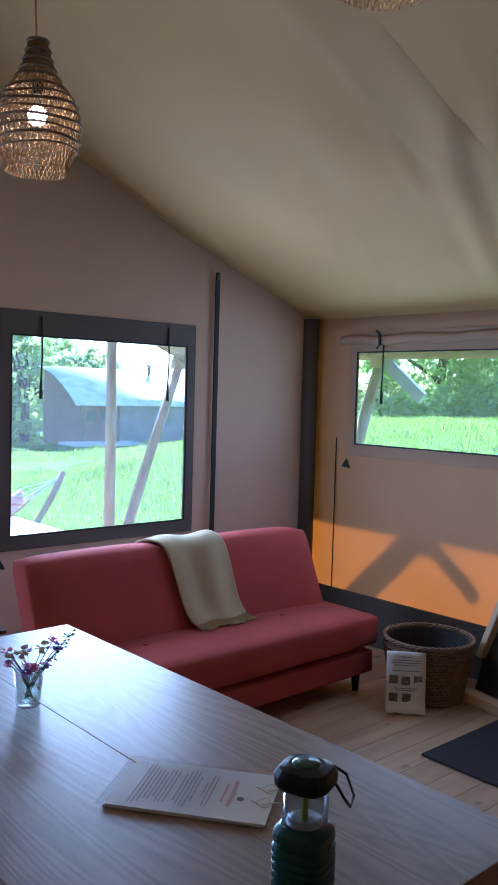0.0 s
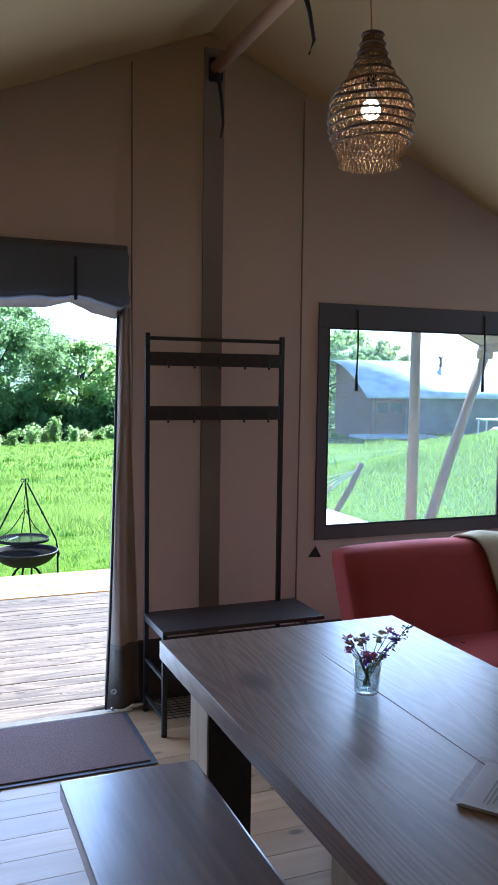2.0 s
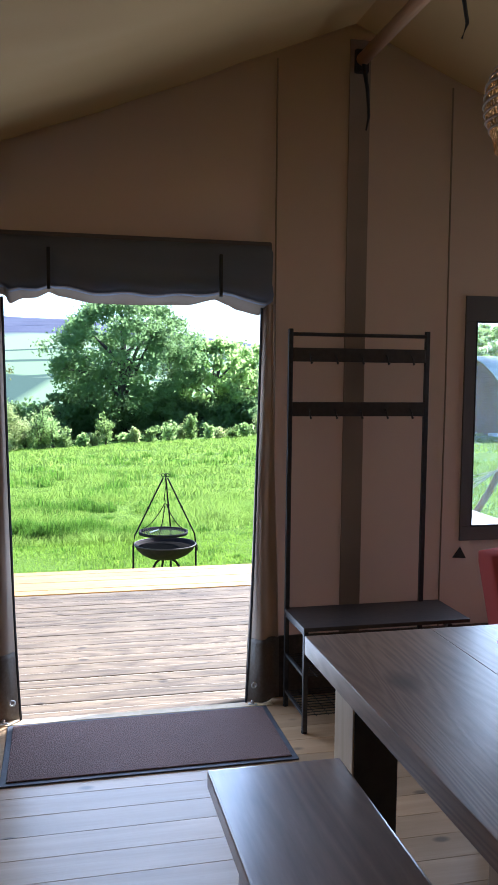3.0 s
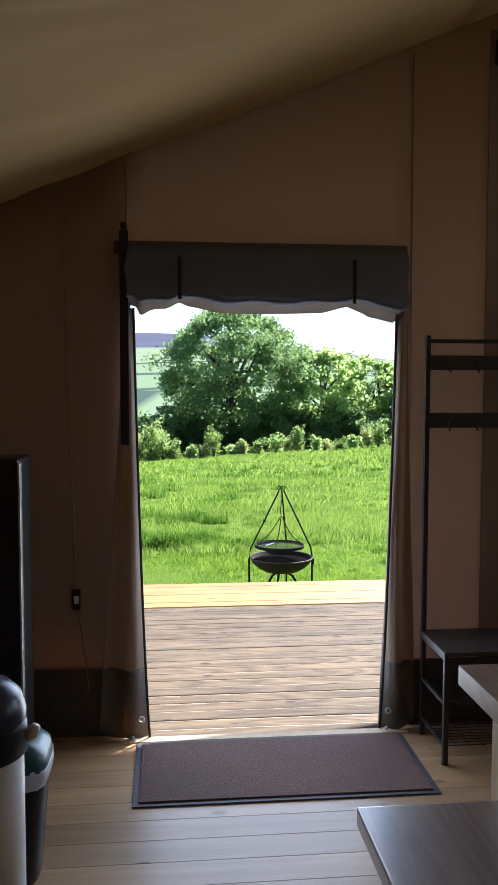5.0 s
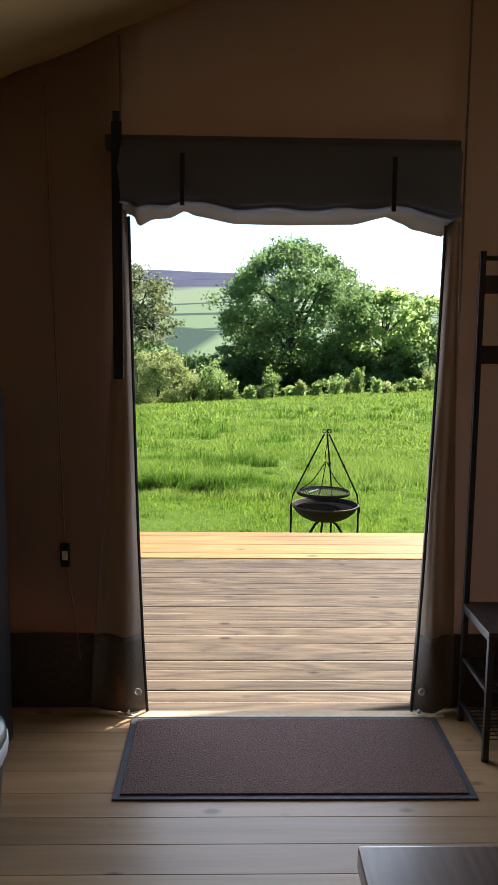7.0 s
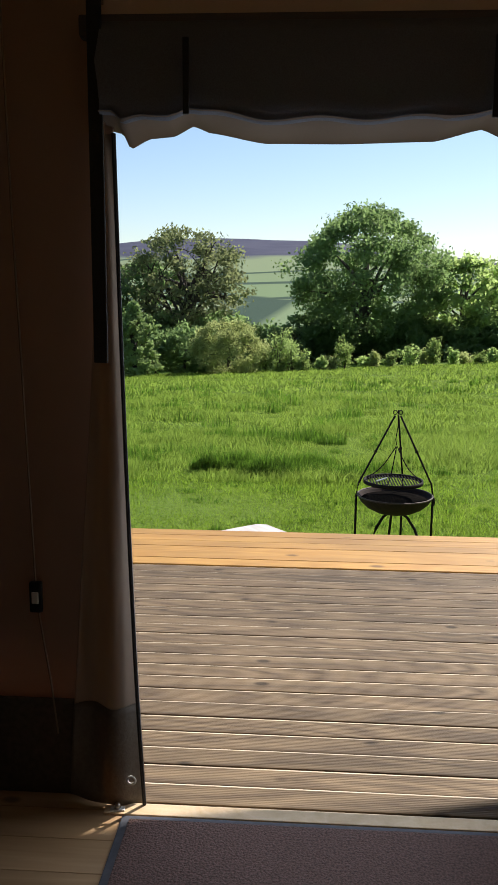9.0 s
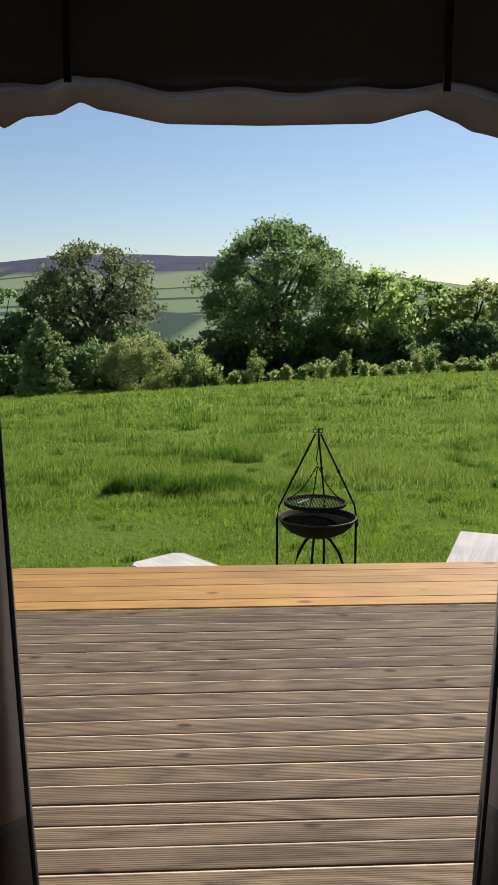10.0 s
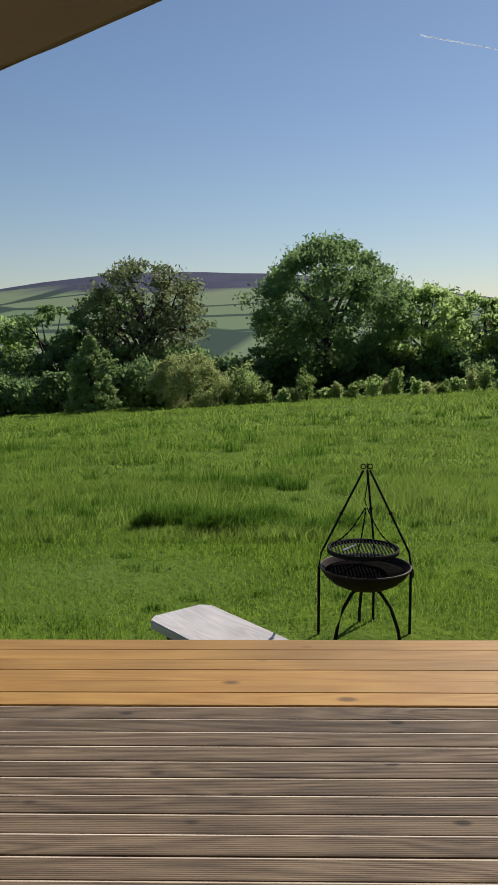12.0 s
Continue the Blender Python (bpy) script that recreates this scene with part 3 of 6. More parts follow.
# front wall trimmings
def trim(name, x0, x1, z0, z1, material, y=-0.006, label=""):
    ob = part(name, box(x0, x1, y - 0.005, y + 0.003, z0, z1, 0.0015), material)
    return tagged(ob, label or "canvas trim strip sewn on the tent wall", "trim", kind="structure")


# dark strip in place of the outside pole's shadow on the canvas
trim("trim", 3.066, 3.172, 0.3, 3.2, STRIP, -0.011, "dark strip for shadow of the pole outside the canvas")
for sx, s0, sz in ((1.42, 2.26, 2.58), (2.71, 0.02, 3.08), (3.608, 0.02, 3.02)):
    tagged(part("trim", tube([(sx, -0.010, s0), (sx + 0.004, -0.012, 0.5 * (s0 + sz)), (sx, -0.010, sz)], 0.0045, 6), STRIP), "raised stitched seam in the canvas wall", "trim", kind="structure")
for a, b in ((X0, 1.44), (2.69, X1)):
    tagged(part("baseboard", box(a, b, -0.030, -0.016, 0.0, 0.31, 0.003), SKIRT), "dark mud skirt along the tent wall", "skirting", kind="structure")
tagged(part("baseboard", box(X1 - 0.034, X1 - 0.020, Y0, -0.03, 0.0, 0.32, 0.003), SKIRT), "dark mud skirt along the tent wall", "skirting", kind="structure")
tagged(part("baseboard", box(X0 + 0.016, X0 + 0.030, Y0, -0.03, 0.0, 0.32, 0.003), SKIRT), "dark mud skirt along the tent wall", "skirting", kind="structure")

# cord and seam on the side wall by its window
tagged(part("trim", tube([(X1 - 0.014, -0.27, 0.32), (X1 - 0.016, -0.272, 0.8), (X1 - 0.012, -0.268, 1.33)], 0.0042, 6), CORD), "dark cord running down the canvas wall", "trim", kind="structure")
tagged(part("trim", box(X1 - 0.012, X1 - 0.004, -0.43, -0.27, 1.318, 1.328, 0.0015), CANVAS), "raised stitched seam in the canvas wall", "trim", kind="structure")

# corner pole sleeve
tagged(part("trim", tube([(5.93, -0.06, 0), (5.93, -0.06, 2.12)], 0.055, 12), DARKCANVAS, smooth=True), "dark canvas sleeve over the corner pole", "pole sleeve", kind="structure")


def tent_window(name, x0, x1, z0, z1, m, label, roll):
    """A vinyl window with dark border, cords and a rolled blind. Built in x (along), z (up); -y is the room."""
    w = thing(name, label, "window", kind="structure")
    b = 0.062
    bm = box(x0 - b, x1 + b, -0.016, -0.004, z1, z1 + 0.13, 0.003)
    box(x0 - b, x1 + b, -0.016, -0.004, z0 - 0.075, z0, 0.003, bm)
    box(x0 - b, x0, -0.016, -0.004, z0, z1, 0.003, bm)
    box(x1, x1 + b, -0.016, -0.004, z0, z1, 0.003, bm)
    part("frame", bm, DARKCANVAS if not roll else CANVAS, w, "canvas border")
    bm = bmesh.new()
    for pa, pb in (((x0, z0), (x1, z0)), ((x0, z1), (x1, z1)), ((x0, z0), (x0, z1)), ((x1, z0), (x1, z1))):
        tube([(pa[0], -0.012, pa[1]), (pb[0], -0.012, pb[1])], 0.006, 6, bm)
    part("binding", bm, CORD, w, "black edge binding")
    pane = part("pane", box(x0 - 0.01, x1 + 0.01, 0.004, 0.006, z0 - 0.01, z1 + 0.01, 0), VINYL, w, "clear vinyl pane")
    pane.visible_shadow = False
    if roll:
        pts = [(x0 - 0.12 + (x1 - x0 + 0.24) * i / 14, -0.03, z1 + 0.075 + 0.008 * math.sin(i * 1.7)) for i in range(15)]
        part("rolled_blind", tube(pts, [0.030 + 0.005 * math.sin(i * 2.3) for i in range(15)], 10), CANVAS, w, "rolled canvas blind", True)
    for f in (0.145, 0.87):
        x = x0 + (x1 - x0) * f
        part("cord", tube([(x, -0.022, z1 + 0.10), (x + 0.003, -0.026, z1 - 0.1), (x - 0.002, -0.024, z1 - 0.24)], 0.0045, 6), CORD, w)
        part("toggle", tube([(x - 0.002, -0.024, z1 - 0.24), (x - 0.002, -0.024, z1 - 0.33)], [0.006, 0.010], 8), CORD, w)
        if roll:
            part("tie", tube([(x - 0.03, -0.06, z1 + 0.13), (x, -0.068, z1 + 0.11), (x + 0.005, -0.066, z1 + 0.04), (x - 0.02, -0.06, z1 + 0.02)], 0.009, 6), CORD, w)
    w.matrix_world = m
    return w


tent_window("window_1", WIN[0], WIN[1], WIN[2], WIN[3], pose(0, 0, 0), "clear vinyl tent window with dark canvas border", False)
tent_window("window_2", 0.43, 1.95, SIDEWIN[2], SIDEWIN[3], pose(X1, 0, 0, 0, 0, -90), "wide vinyl tent window under a rolled blind", True)


def triangle_patch(m):
    bm = bmesh.new()
    vs = [bm.verts.new(v) for v in ((-0.035, -0.012, 0), (0.04, -0.012, -0.006), (0.006, -0.012, 0.055))]
    f = bm.faces.new(vs)
    r = bmesh.ops.extrude_face_region(bm, geom=[f])
    bmesh.ops.translate(bm, verts=[v for v in r["geom"] if isinstance(v, bmesh.types.BMVert)], vec=(0, -0.006, 0))
    ob = part("tie_patch", bm, CORD)
    ob.matrix_world = m
    tagged(ob, "small black triangular tie patch on canvas", "patch")


triangle_patch(pose(3.712, 0, 0.665))
triangle_patch(pose(X1, -0.36, 1.14, 0, 0, -90))


def strap(x, z0, z1, r, label, y=-0.03):
    ob = thing("wall_strap", label, "strap", (x, y, z0))
    part("webbing", box(-r, r, -0.006, 0.006, 0, z1 - z0, 0.003), CORD, ob)
    part("buckle", box(-r * 0.7, r * 0.7, -0.010, 0.010, z1 - z0, z1 - z0 + 0.035, 0.004), METAL, ob)
    return ob


strap(5.12, 0.45, 2.31, 0.016, "black webbing strap hanging down the canvas wall")
strap(1.416, 1.33, 2.26, 0.019, "black webbing strap beside the tent doorway", -0.085)

# the doorway's canvas: rolled flap above, gathered sides
flap = thing("door_flap", "dark canvas door flap rolled up over the doorway", "door flap", (2.025, -0.05, 1.905))
NX = 120


def flap_low(s):
    """Height of the roll's lower edge along the doorway, sagging between the straps."""
    knots = [(0.0, 0.036), (0.03, 0.028), (0.045, -0.012), (0.09, 0.015), (0.14, 0.02), (0.185, 0.047), (0.22, 0.03), (0.34, 0.002), (0.5, 0.0), (0.7, 0.006), (0.8, 0.036), (0.85, 0.012), (0.885, -0.01), (0.975, -0.034), (1.0, -0.006)]
    for (a, za), (b, zb) in zip(knots, knots[1:]):
        if a <= s <= b:
            f = (s - a) / (b - a)
            f += 0.35 * (f * f * (3 - 2 * f) - f)
            return za + (zb - za) * f
    return 0.0


verts, faces = [], []
prof = [(0.030, 1.0), (-0.02, 0.98), (-0.045, 0.85), (-0.055, 0.55), (-0.06, 0.3), (-0.058, 0.12), (-0.04, 0.0), (0.0, 0.03), (0.03, 0.12)]
for i in range(NX + 1):
    s = i / NX
    x = -0.60 + 1.25 * s
    lo = flap_low(s) * 0.6 + 0.042 + 0.006 * math.sin(s * 31)
    for y, f in prof:
        puff = 1 + 0.10 * noise.noise(Vector((s * 9, f * 3, 1)))
        verts.append((x + 0.006 * math.sin(f * 9 + s * 20), y * puff, lo + (0.30 - lo) * f))
for i in range(NX):
    for j in range(len(prof) - 1):
        a = i * len(prof) + j
        faces.append((a, a + 1, a + len(prof) + 1, a + len(prof)))
raw("roll", verts, faces, FLAP, flap, True)
verts, faces = [], []
for i in range(NX + 1):
    s = i / NX
    lo = flap_low(s)
    top = lo * 0.6 + 0.052 + 0.006 * math.sin(s * 31)
    pucker = 0.008 * math.sin(s * 60) * (abs(s - 0.185) < 0.09 or abs(s - 0.8) < 0.1)
    for k in range(5):
        f = k / 4
        verts.append((-0.60 + 1.25 * s, -0.052 + 0.140 * f ** 1.3 + pucker * math.sin(math.pi * f), top + (lo + 0.012 - top) * f))
for i in range(NX):
    for j in range(4):
        a = i * 5 + j
        faces.append((a, a + 1, a + 6, a + 5))
raw("lining_edge", verts, faces, LINING, flap, True)["label"] = "paler lining showing along the lower edge"
part("header", box(-0.655, 0.655, -0.02, 0.035, 0.26, 0.315, 0.01), DARKCANVAS, flap)
for s in (0.185, 0.8):
    x = -0.60 + 1.25 * s
    part("strap", box(x - 0.008, x + 0.008, -0.080, -0.070, flap_low(s) + 0.01, 0.24, 0.003), CORD, flap)


def gather(name, x_top, x_low, width_top, width_low, side):
    """A bunch of canvas folds tied back at the side of the doorway, with a dark mud hem and a grommet."""
    mid = (x_top + x_low) / 2
    ob = thing(name, "canvas door side in soft folds with dark hem", "door flap", (mid, -0.02, 0.0), group="gathered doorway sides")

    def edge(f):
        return x_top + (x_low - x_top) * f ** 2.6 + side * 0.012 * math.sin(f * 3.1)

    def surface(label, f0, f1, nz, material, lift):
        verts, faces, nu = [], [], 26
        for j in range(nz + 1):
            f = f0 + (f1 - f0) * j / nz
            w = width_top + (width_low - width_top) * f ** 1.4
            for i in range(nu + 1):
                u = i / nu
                fold = 0.030 * (0.3 + f) * math.sin(u * 7.5 + 1.6 * math.sin(f * 2.6) + 0.6) * (1 - 0.5 * u)
                fold += 0.010 * noise.noise(Vector((u * 3, f * 4, side))) - 0.030 * max(0.0, f - 0.9) * 10 * math.sin(u * 9 + 1) * 0.5
                verts.append((edge(f) - side * w * u - mid, -0.03 - 0.02 * f + fold - lift, max(0.004, 1.93 * (1 - f) + 0.018 * u * (f > 0.97))))
        for j in range(nz):
            for i in range(nu):
                a = j * (nu + 1) + i
                faces.append((a, a + 1, a + nu + 2, a + nu + 1))
        o = raw(label, verts, faces, material, ob, True)
        o.modifiers.new("thick", "SOLIDIFY").thickness = 0.004

    surface("folds", 0.0, 0.86, 30, GATHER, 0.0)
    surface("mud_hem", 0.835, 1.0, 12, HEM, 0.005)
    pts = [(edge(j / 16) - mid, -0.036 - 0.02 * j / 16, max(0.006, 1.93 * (1 - j / 16))) for j in range(17)]
    part("edge_binding", tube(pts, 0.006, 6), CORD, ob)
    g = ring(0, 0, 0, 0.012, 0.004, 18, 6)
    bmesh.ops.transform(g, matrix=pose(edge(0.95) - side * 0.030 - mid, -0.074, 0.095, 90), verts=g.verts)
    part("grommet", g, WHITEP, ob, "bright metal eyelet", True)
    return ob


gather("door_side", 1.455, 1.515, 0.05, 0.23, 1)
gather("door_side", 2.635, 2.575, 0.06, 0.17, -1)
for px, pz in ((1.44, 8), (2.60, -20)):
    peg = thing("tent_peg", "pale plastic peg tab holding down the canvas", "peg", (px, -0.105, 0.0), pz, group="doorway pegs")
    part("tab", box(-0.022, 0.022, -0.012, 0.012, 0.0, 0.010, 0.003), WHITEP, peg)
    part("pin", lathe([(0.0, 0.026), (0.008, 0.024), (0.009, 0.012), (0.005, 0.010), (0.005, 0.0)], 10), STEELP, peg, smooth=True)

# ridge pole and bits hanging from it
pole = thing("ridge_pole", "orange brown wooden ridge pole under the canvas", "pole", (3.12, 0, 3.10))
part("pole", tube([(0, -0.01, 0), (0.003, -2.2, 0.002), (0, -6.55, 0)], 0.032, 12), RIDGEW, pole, smooth=True)
part("bracket", box(-0.034, 0.034, -0.045, -0.012, -0.06, 0.05, 0.01), CORD, pole)
for y, z0, z1, dx in ((-0.06, -0.03, -0.33, 0.03), (-1.0, -0.02, -0.26, 0.05)):
    part("tie", tube([(0, y, z0), (dx * 0.4, y - 0.02, z0 + (z1 - z0) * 0.4), (dx, y, z1 * 0.8), (dx * 0.7, y + 0.01, z1)], [0.012, 0.008, 0.007, 0.004], 6), CORD, pole)

# wall cord with switch
cordob = thing("light_switch", "thin dark cable with an inline switch on canvas", "switch", (1.19, -0.02, 0.25))
part("cable", tube([(-0.04, 0, 2.15), (-0.03, 0, 1.5), (-0.01, -0.004, 0.8), (0.0, -0.004, 0.42)], 0.003, 6), STRIP, cordob)
part("cable", tube([(0.005, -0.004, 0.34), (0.04, -0.01, 0.1), (0.055, -0.01, -0.05)], 0.003, 6), STRIP, cordob)
part("switch", box(-0.018, 0.020, -0.016, 0.004, 0.335, 0.43, 0.007), BLACKP, cordob)
part("button", box(-0.009, 0.011, -0.020, -0.014, 0.365, 0.40, 0.002), WHITEP, cordob)



# ---- furniture ----
def make_table():
    ob = thing("dining_table", "oiled ash dining table with thick plank top", "table", (2.9, -2.33, 0))
    for k in range(2):
        xa = -0.44 + 0.4353 * k
        part("top_plank", box(xa, xa + 0.4347, -0.915, 0.925, 0.70, 0.76, 0.0025), TABLEW, ob)
    for x in (-0.34, 0.19):
        for y in (0.735, -0.25):
            leg = part("leg", box(x, x + 0.15, y, y + 0.17, 0.0, 0.70, 0.004), TABLELEG, ob)
            # thin black sheet over the leg's near face
            part("inlay", box(x + 0.004, x + 0.146, y - 0.006, y - 0.001, 0.0, 0.68, 0.001), BLACKLEG, leg, "thin black sheet on the near face")
    part("rail", box(-0.17, 0.17, -0.80, 0.74, 0.63, 0.698, 0.003), BLACKLEG, ob)


def make_bench():
    ob = thing("bench", "dark stained wooden bench drawn up to the table", "bench", (2.315, -2.5, 0))
    part("seat", box(-0.205, 0.205, -0.95, 0.905, 0.385, 0.44, 0.008), BENCHW, ob)
    for y in (0.62, -0.8):
        part("leg", box(-0.16, 0.16, y, y + 0.05, 0.0, 0.384, 0.004), BENCHW, ob)
    part("stretcher", box(-0.03, 0.03, -0.75, 0.62, 0.16, 0.22, 0.004), BENCHW, ob)


def cushion(x0, x1, y0, y1, z0, z1, r, puff=0.01, shear=0.0):
    """A rounded upholstered block; shear leans its top back."""
    bm = box(x0, x1, y0, y1, z0, z1, 0)
    bmesh.ops.subdivide_edges(bm, edges=bm.edges[:], cuts=7, use_grid_fill=True)
    c = Vector(((x0 + x1) / 2, (y0 + y1) / 2, (z0 + z1) / 2))
    h = Vector(((x1 - x0) / 2, (y1 - y0) / 2, (z1 - z0) / 2))
    for v in bm.verts:
        d = v.co - c
        inner = Vector((max(-h.x + r, min(h.x - r, d.x)), max(-h.y + r, min(h.y - r, d.y)), max(-h.z + r, min(h.z - r, d.z))))
        e = d - inner
        if e.length > 1e-6:
            k = e.normalized() * r if sum(abs(t) > 1e-6 for t in e) > 1 else e
            d = inner + k
        q = (1 - (d.x / h.x) ** 2) * (1 - (d.z / h.z) ** 2)
        d.y += (1 if d.y > 0 else -1) * puff * max(0, q) * 0.5
        q = (1 - (d.x / h.x) ** 2) * (1 - (d.y / h.y) ** 2)
        d.z += (1 if d.z > 0 else -1) * puff * max(0, q)
        v.co = c + d
        v.co.y += shear * (v.co.z - z0)
    return bm


def make_sofa():
    ob = thing("sofa", "coral red fabric sofa bed with slanting back", "sofa", (4.48, -0.8, 0))
    for x0, x1 in ((-0.935, -0.004), (0.004, 0.87)):
        part("backrest", cushion(x0, x1, -0.03, 0.13, 0.36, 0.82, 0.035, 0.014, 0.42), SOFA, ob, smooth=True)
    part("seat", cushion(-0.935, 0.91, -0.38, 0.19, 0.245, 0.42, 0.035, 0.012), SOFA, ob, smooth=True)
    part("base", cushion(-0.905, 0.89, -0.36, 0.20, 0.095, 0.225, 0.02, 0.0), SOFA, ob, smooth=True)
    for x in (-0.8, 0.80):
        for y in (-0.31, 0.15):
            part("leg", tube([(x, y, 0.14), (x, y, 0.0)], [0.028, 0.018], 10), BLACKLEG, ob, smooth=True)
    for x in (-0.45, 0.0, 0.43):
        part("button", lathe([(0.0, 0.002), (0.011, 0.0), (0.013, -0.006)], 10, (x, -0.1, 0.435)), SOFA, ob)


def make_throw():
    ob = thing("throw_blanket", "sand coloured wool throw with fringe over the sofa", "blanket", (4.44, -0.62, 0.4))
    path = [(0.15, 0.12), (0.165, 0.30), (0.17, 0.40), (0.135, 0.448), (0.07, 0.455), (0.0, 0.448), (-0.045, 0.405), (-0.095, 0.30), (-0.145, 0.18), (-0.185, 0.09), (-0.225, 0.052)]
    verts, faces, nu = [], [], 16
    for j, (y, z) in enumerate(path):
        for i in range(nu + 1):
            u = i / nu - 0.5
            w = 0.47 - 0.012 * j
            verts.append((u * w + 0.010 * j + 0.008 * math.sin(j * 1.3), y - 0.012 * math.sin(u * 11) * (j / 10), z + 0.008 * math.sin(u * 9 + j)))
    for j in range(len(path) - 1):
        for i in range(nu):
            a = j * (nu + 1) + i
            faces.append((a, a + 1, a + nu + 2, a + nu + 1))
    o = raw("cloth", verts, faces, THROW, ob, True)
    sd = o.modifiers.new("soft", "SUBSURF")
    sd.levels = sd.render_levels = 2
    so = o.modifiers.new("thick", "SOLIDIFY")
    so.thickness, so.offset = 0.012, 1
    rnd = random.Random(4)
    bm = bmesh.new()
    for i in range(54):
        u = i / 53 - 0.5
        x, y, z = u * 0.35 + 0.105, -0.225 - 0.012 * math.sin(u * 11), 0.055
        tube([(x, y, z), (x + rnd.uniform(-.006, .006), y - 0.02, z - 0.008), (x + rnd.uniform(-.012, .012), y - 0.06 - rnd.uniform(0, .012), z - 0.012)], [0.004, 0.004, 0.003], 4, bm)
    part("fringe", bm, THROW, ob)


def make_basket():
    ob = thing("wicker_basket", "round brown wicker basket standing on the floor", "basket", (5.53, -1.40, 0))
    bm = bmesh.new()
    nst, rows = 44, 17
    for j in range(rows):
        z = 0.012 + j * 0.0178
        base = 0.185 + 0.05 * j / rows
        pts = []
        for k in range(nst * 2 + 1):
            a = k * math.pi / nst
            r = base + 0.006 * math.cos(a * nst + (j % 2) * math.pi)
            pts.append((r * math.cos(a), r * math.sin(a), z))
        tube(pts, 0.0085, 5, bm, False)
    part("weave", bm, WICKER, ob, smooth=True)
    part("lining", lathe([(0.0, 0.01), (0.17, 0.01), (0.222, 0.31)], 30), BLACKLEG, ob, "dark inside")
    bm = bmesh.new()
    for s in range(3):
        pts = [((0.236 + 0.008 * math.cos(a * 14 + s * 2.1)) * math.cos(a), (0.236 + 0.008 * math.cos(a * 14 + s * 2.1)) * math.sin(a), 0.322 + 0.008 * math.sin(a * 14 + s * 2.1)) for a in [k * math.tau / 112 for k in range(113)]]
        tube(pts, 0.007, 5, bm, False)
    part("rim", bm, WICKER, ob, "plaited rim", True)


def make_leaflet():
    ob = thing("leaflet", "white printed leaflet with small photos on the basket", "leaflet", (5.235, -1.485, 0.0), -48)
    verts, faces = [], []
    for j in range(13):
        z = 0.302 * j / 12
        y = 0.035 * (z / 0.3) - (0.035 * max(0, 0.055 - z) / 0.055 if z < 0.055 else 0)
        for i in range(5):
            verts.append((-0.1 + 0.05 * i, y + 0.004 * math.sin(i * 1.3), z + 0.004 + 0.006 * (i % 2) * (z < 0.03)))
    for j in range(12):
        for i in range(4):
            a = j * 5 + i
            faces.append((a, a + 1, a + 6, a + 5))
    o = raw("sheet", verts, faces, PAPER, ob, True)
    so = o.modifiers.new("thick", "SOLIDIFY")
    so.thickness = 0.0015
    for x, z in ((-0.062, 0.165), (0.0, 0.16), (0.062, 0.165), (-0.062, 0.075), (0.005, 0.075)):
        part("photo", box(x - 0.022, x + 0.022, 0.035 * (z / 0.3) - 0.0045, 0.035 * (z / 0.3) - 0.003, z - 0.022, z + 0.022, 0), PHOTO, ob)
    for k, (z, w) in enumerate(((0.28, 0.03), (0.262, 0.07), (0.25, 0.075), (0.238, 0.06), (0.21, 0.07), (0.122, 0.06), (0.112, 0.05))):
        part("text_bar", box(-w, w, 0.035 * (z / 0.3) - 0.0045, 0.035 * (z / 0.3) - 0.003, z - 0.002, z + 0.002, 0), INK, ob)


def make_papers():
    ob = thing("laminated_sheets", "white laminated printed sheets tied with string", "papers", (2.915, -2.690, 0.7605), -53.5)
    for k in range(3):
        part("sheet", box(-0.170 + 0.003 * k, 0.162 + 0.003 * k, -0.108, 0.108 - 0.002 * k, 0.001 + 0.0024 * k, 0.003 + 0.0024 * k, 0), PAPER, ob)
    part("sleeve", box(-0.184, 0.170, -0.118, 0.116, 0.0094, 0.0098, 0), SLEEVE, ob, "clear glossy plastic sleeve")
    z = 0.0088
    rnd = random.Random(2)
    y0 = 0.085
    part("title_bar", box(0.075, 0.082, -0.055, 0.055, z - 0.0006, z, 0), PINKINK, ob)
    part("title_bar", box(0.060, 0.065, -0.04, 0.04, z - 0.0006, z, 0), PINKINK, ob)
    part("mark", lathe([(0.0, 0.0006), (0.008, 0.0006), (0.008, 0)], 12, (0.10, -0.02, z - 0.0006)), NAVYP, ob)
    for k in range(19):
        x = 0.035 - k * 0.0088
        if k in (3, 9):
            continue
        w = rnd.uniform(0.05, 0.088) if k > 3 else rnd.uniform(0.03, 0.07)
        part("text_bar", box(x - 0.0016, x + 0.0016, -w, w, z - 0.0006, z, 0), INK, ob)
    bm = bmesh.new()
    for y in (-0.03, 0.03):
        tube([(0.145 + 0.02 * math.cos(a), y + 0.014 * math.sin(a), z + 0.004 + 0.006 * math.sin(a * 2)) for a in [k * 0.6 for k in range(11)]], 0.0013, 5, bm)
        tube([(0.15, y, z), (0.172, y + 0.012, z), (0.19, y + 0.03, 0.001)], 0.0012, 5, bm)
    part("string", bm, HAMROPE, ob, "pale string loops")


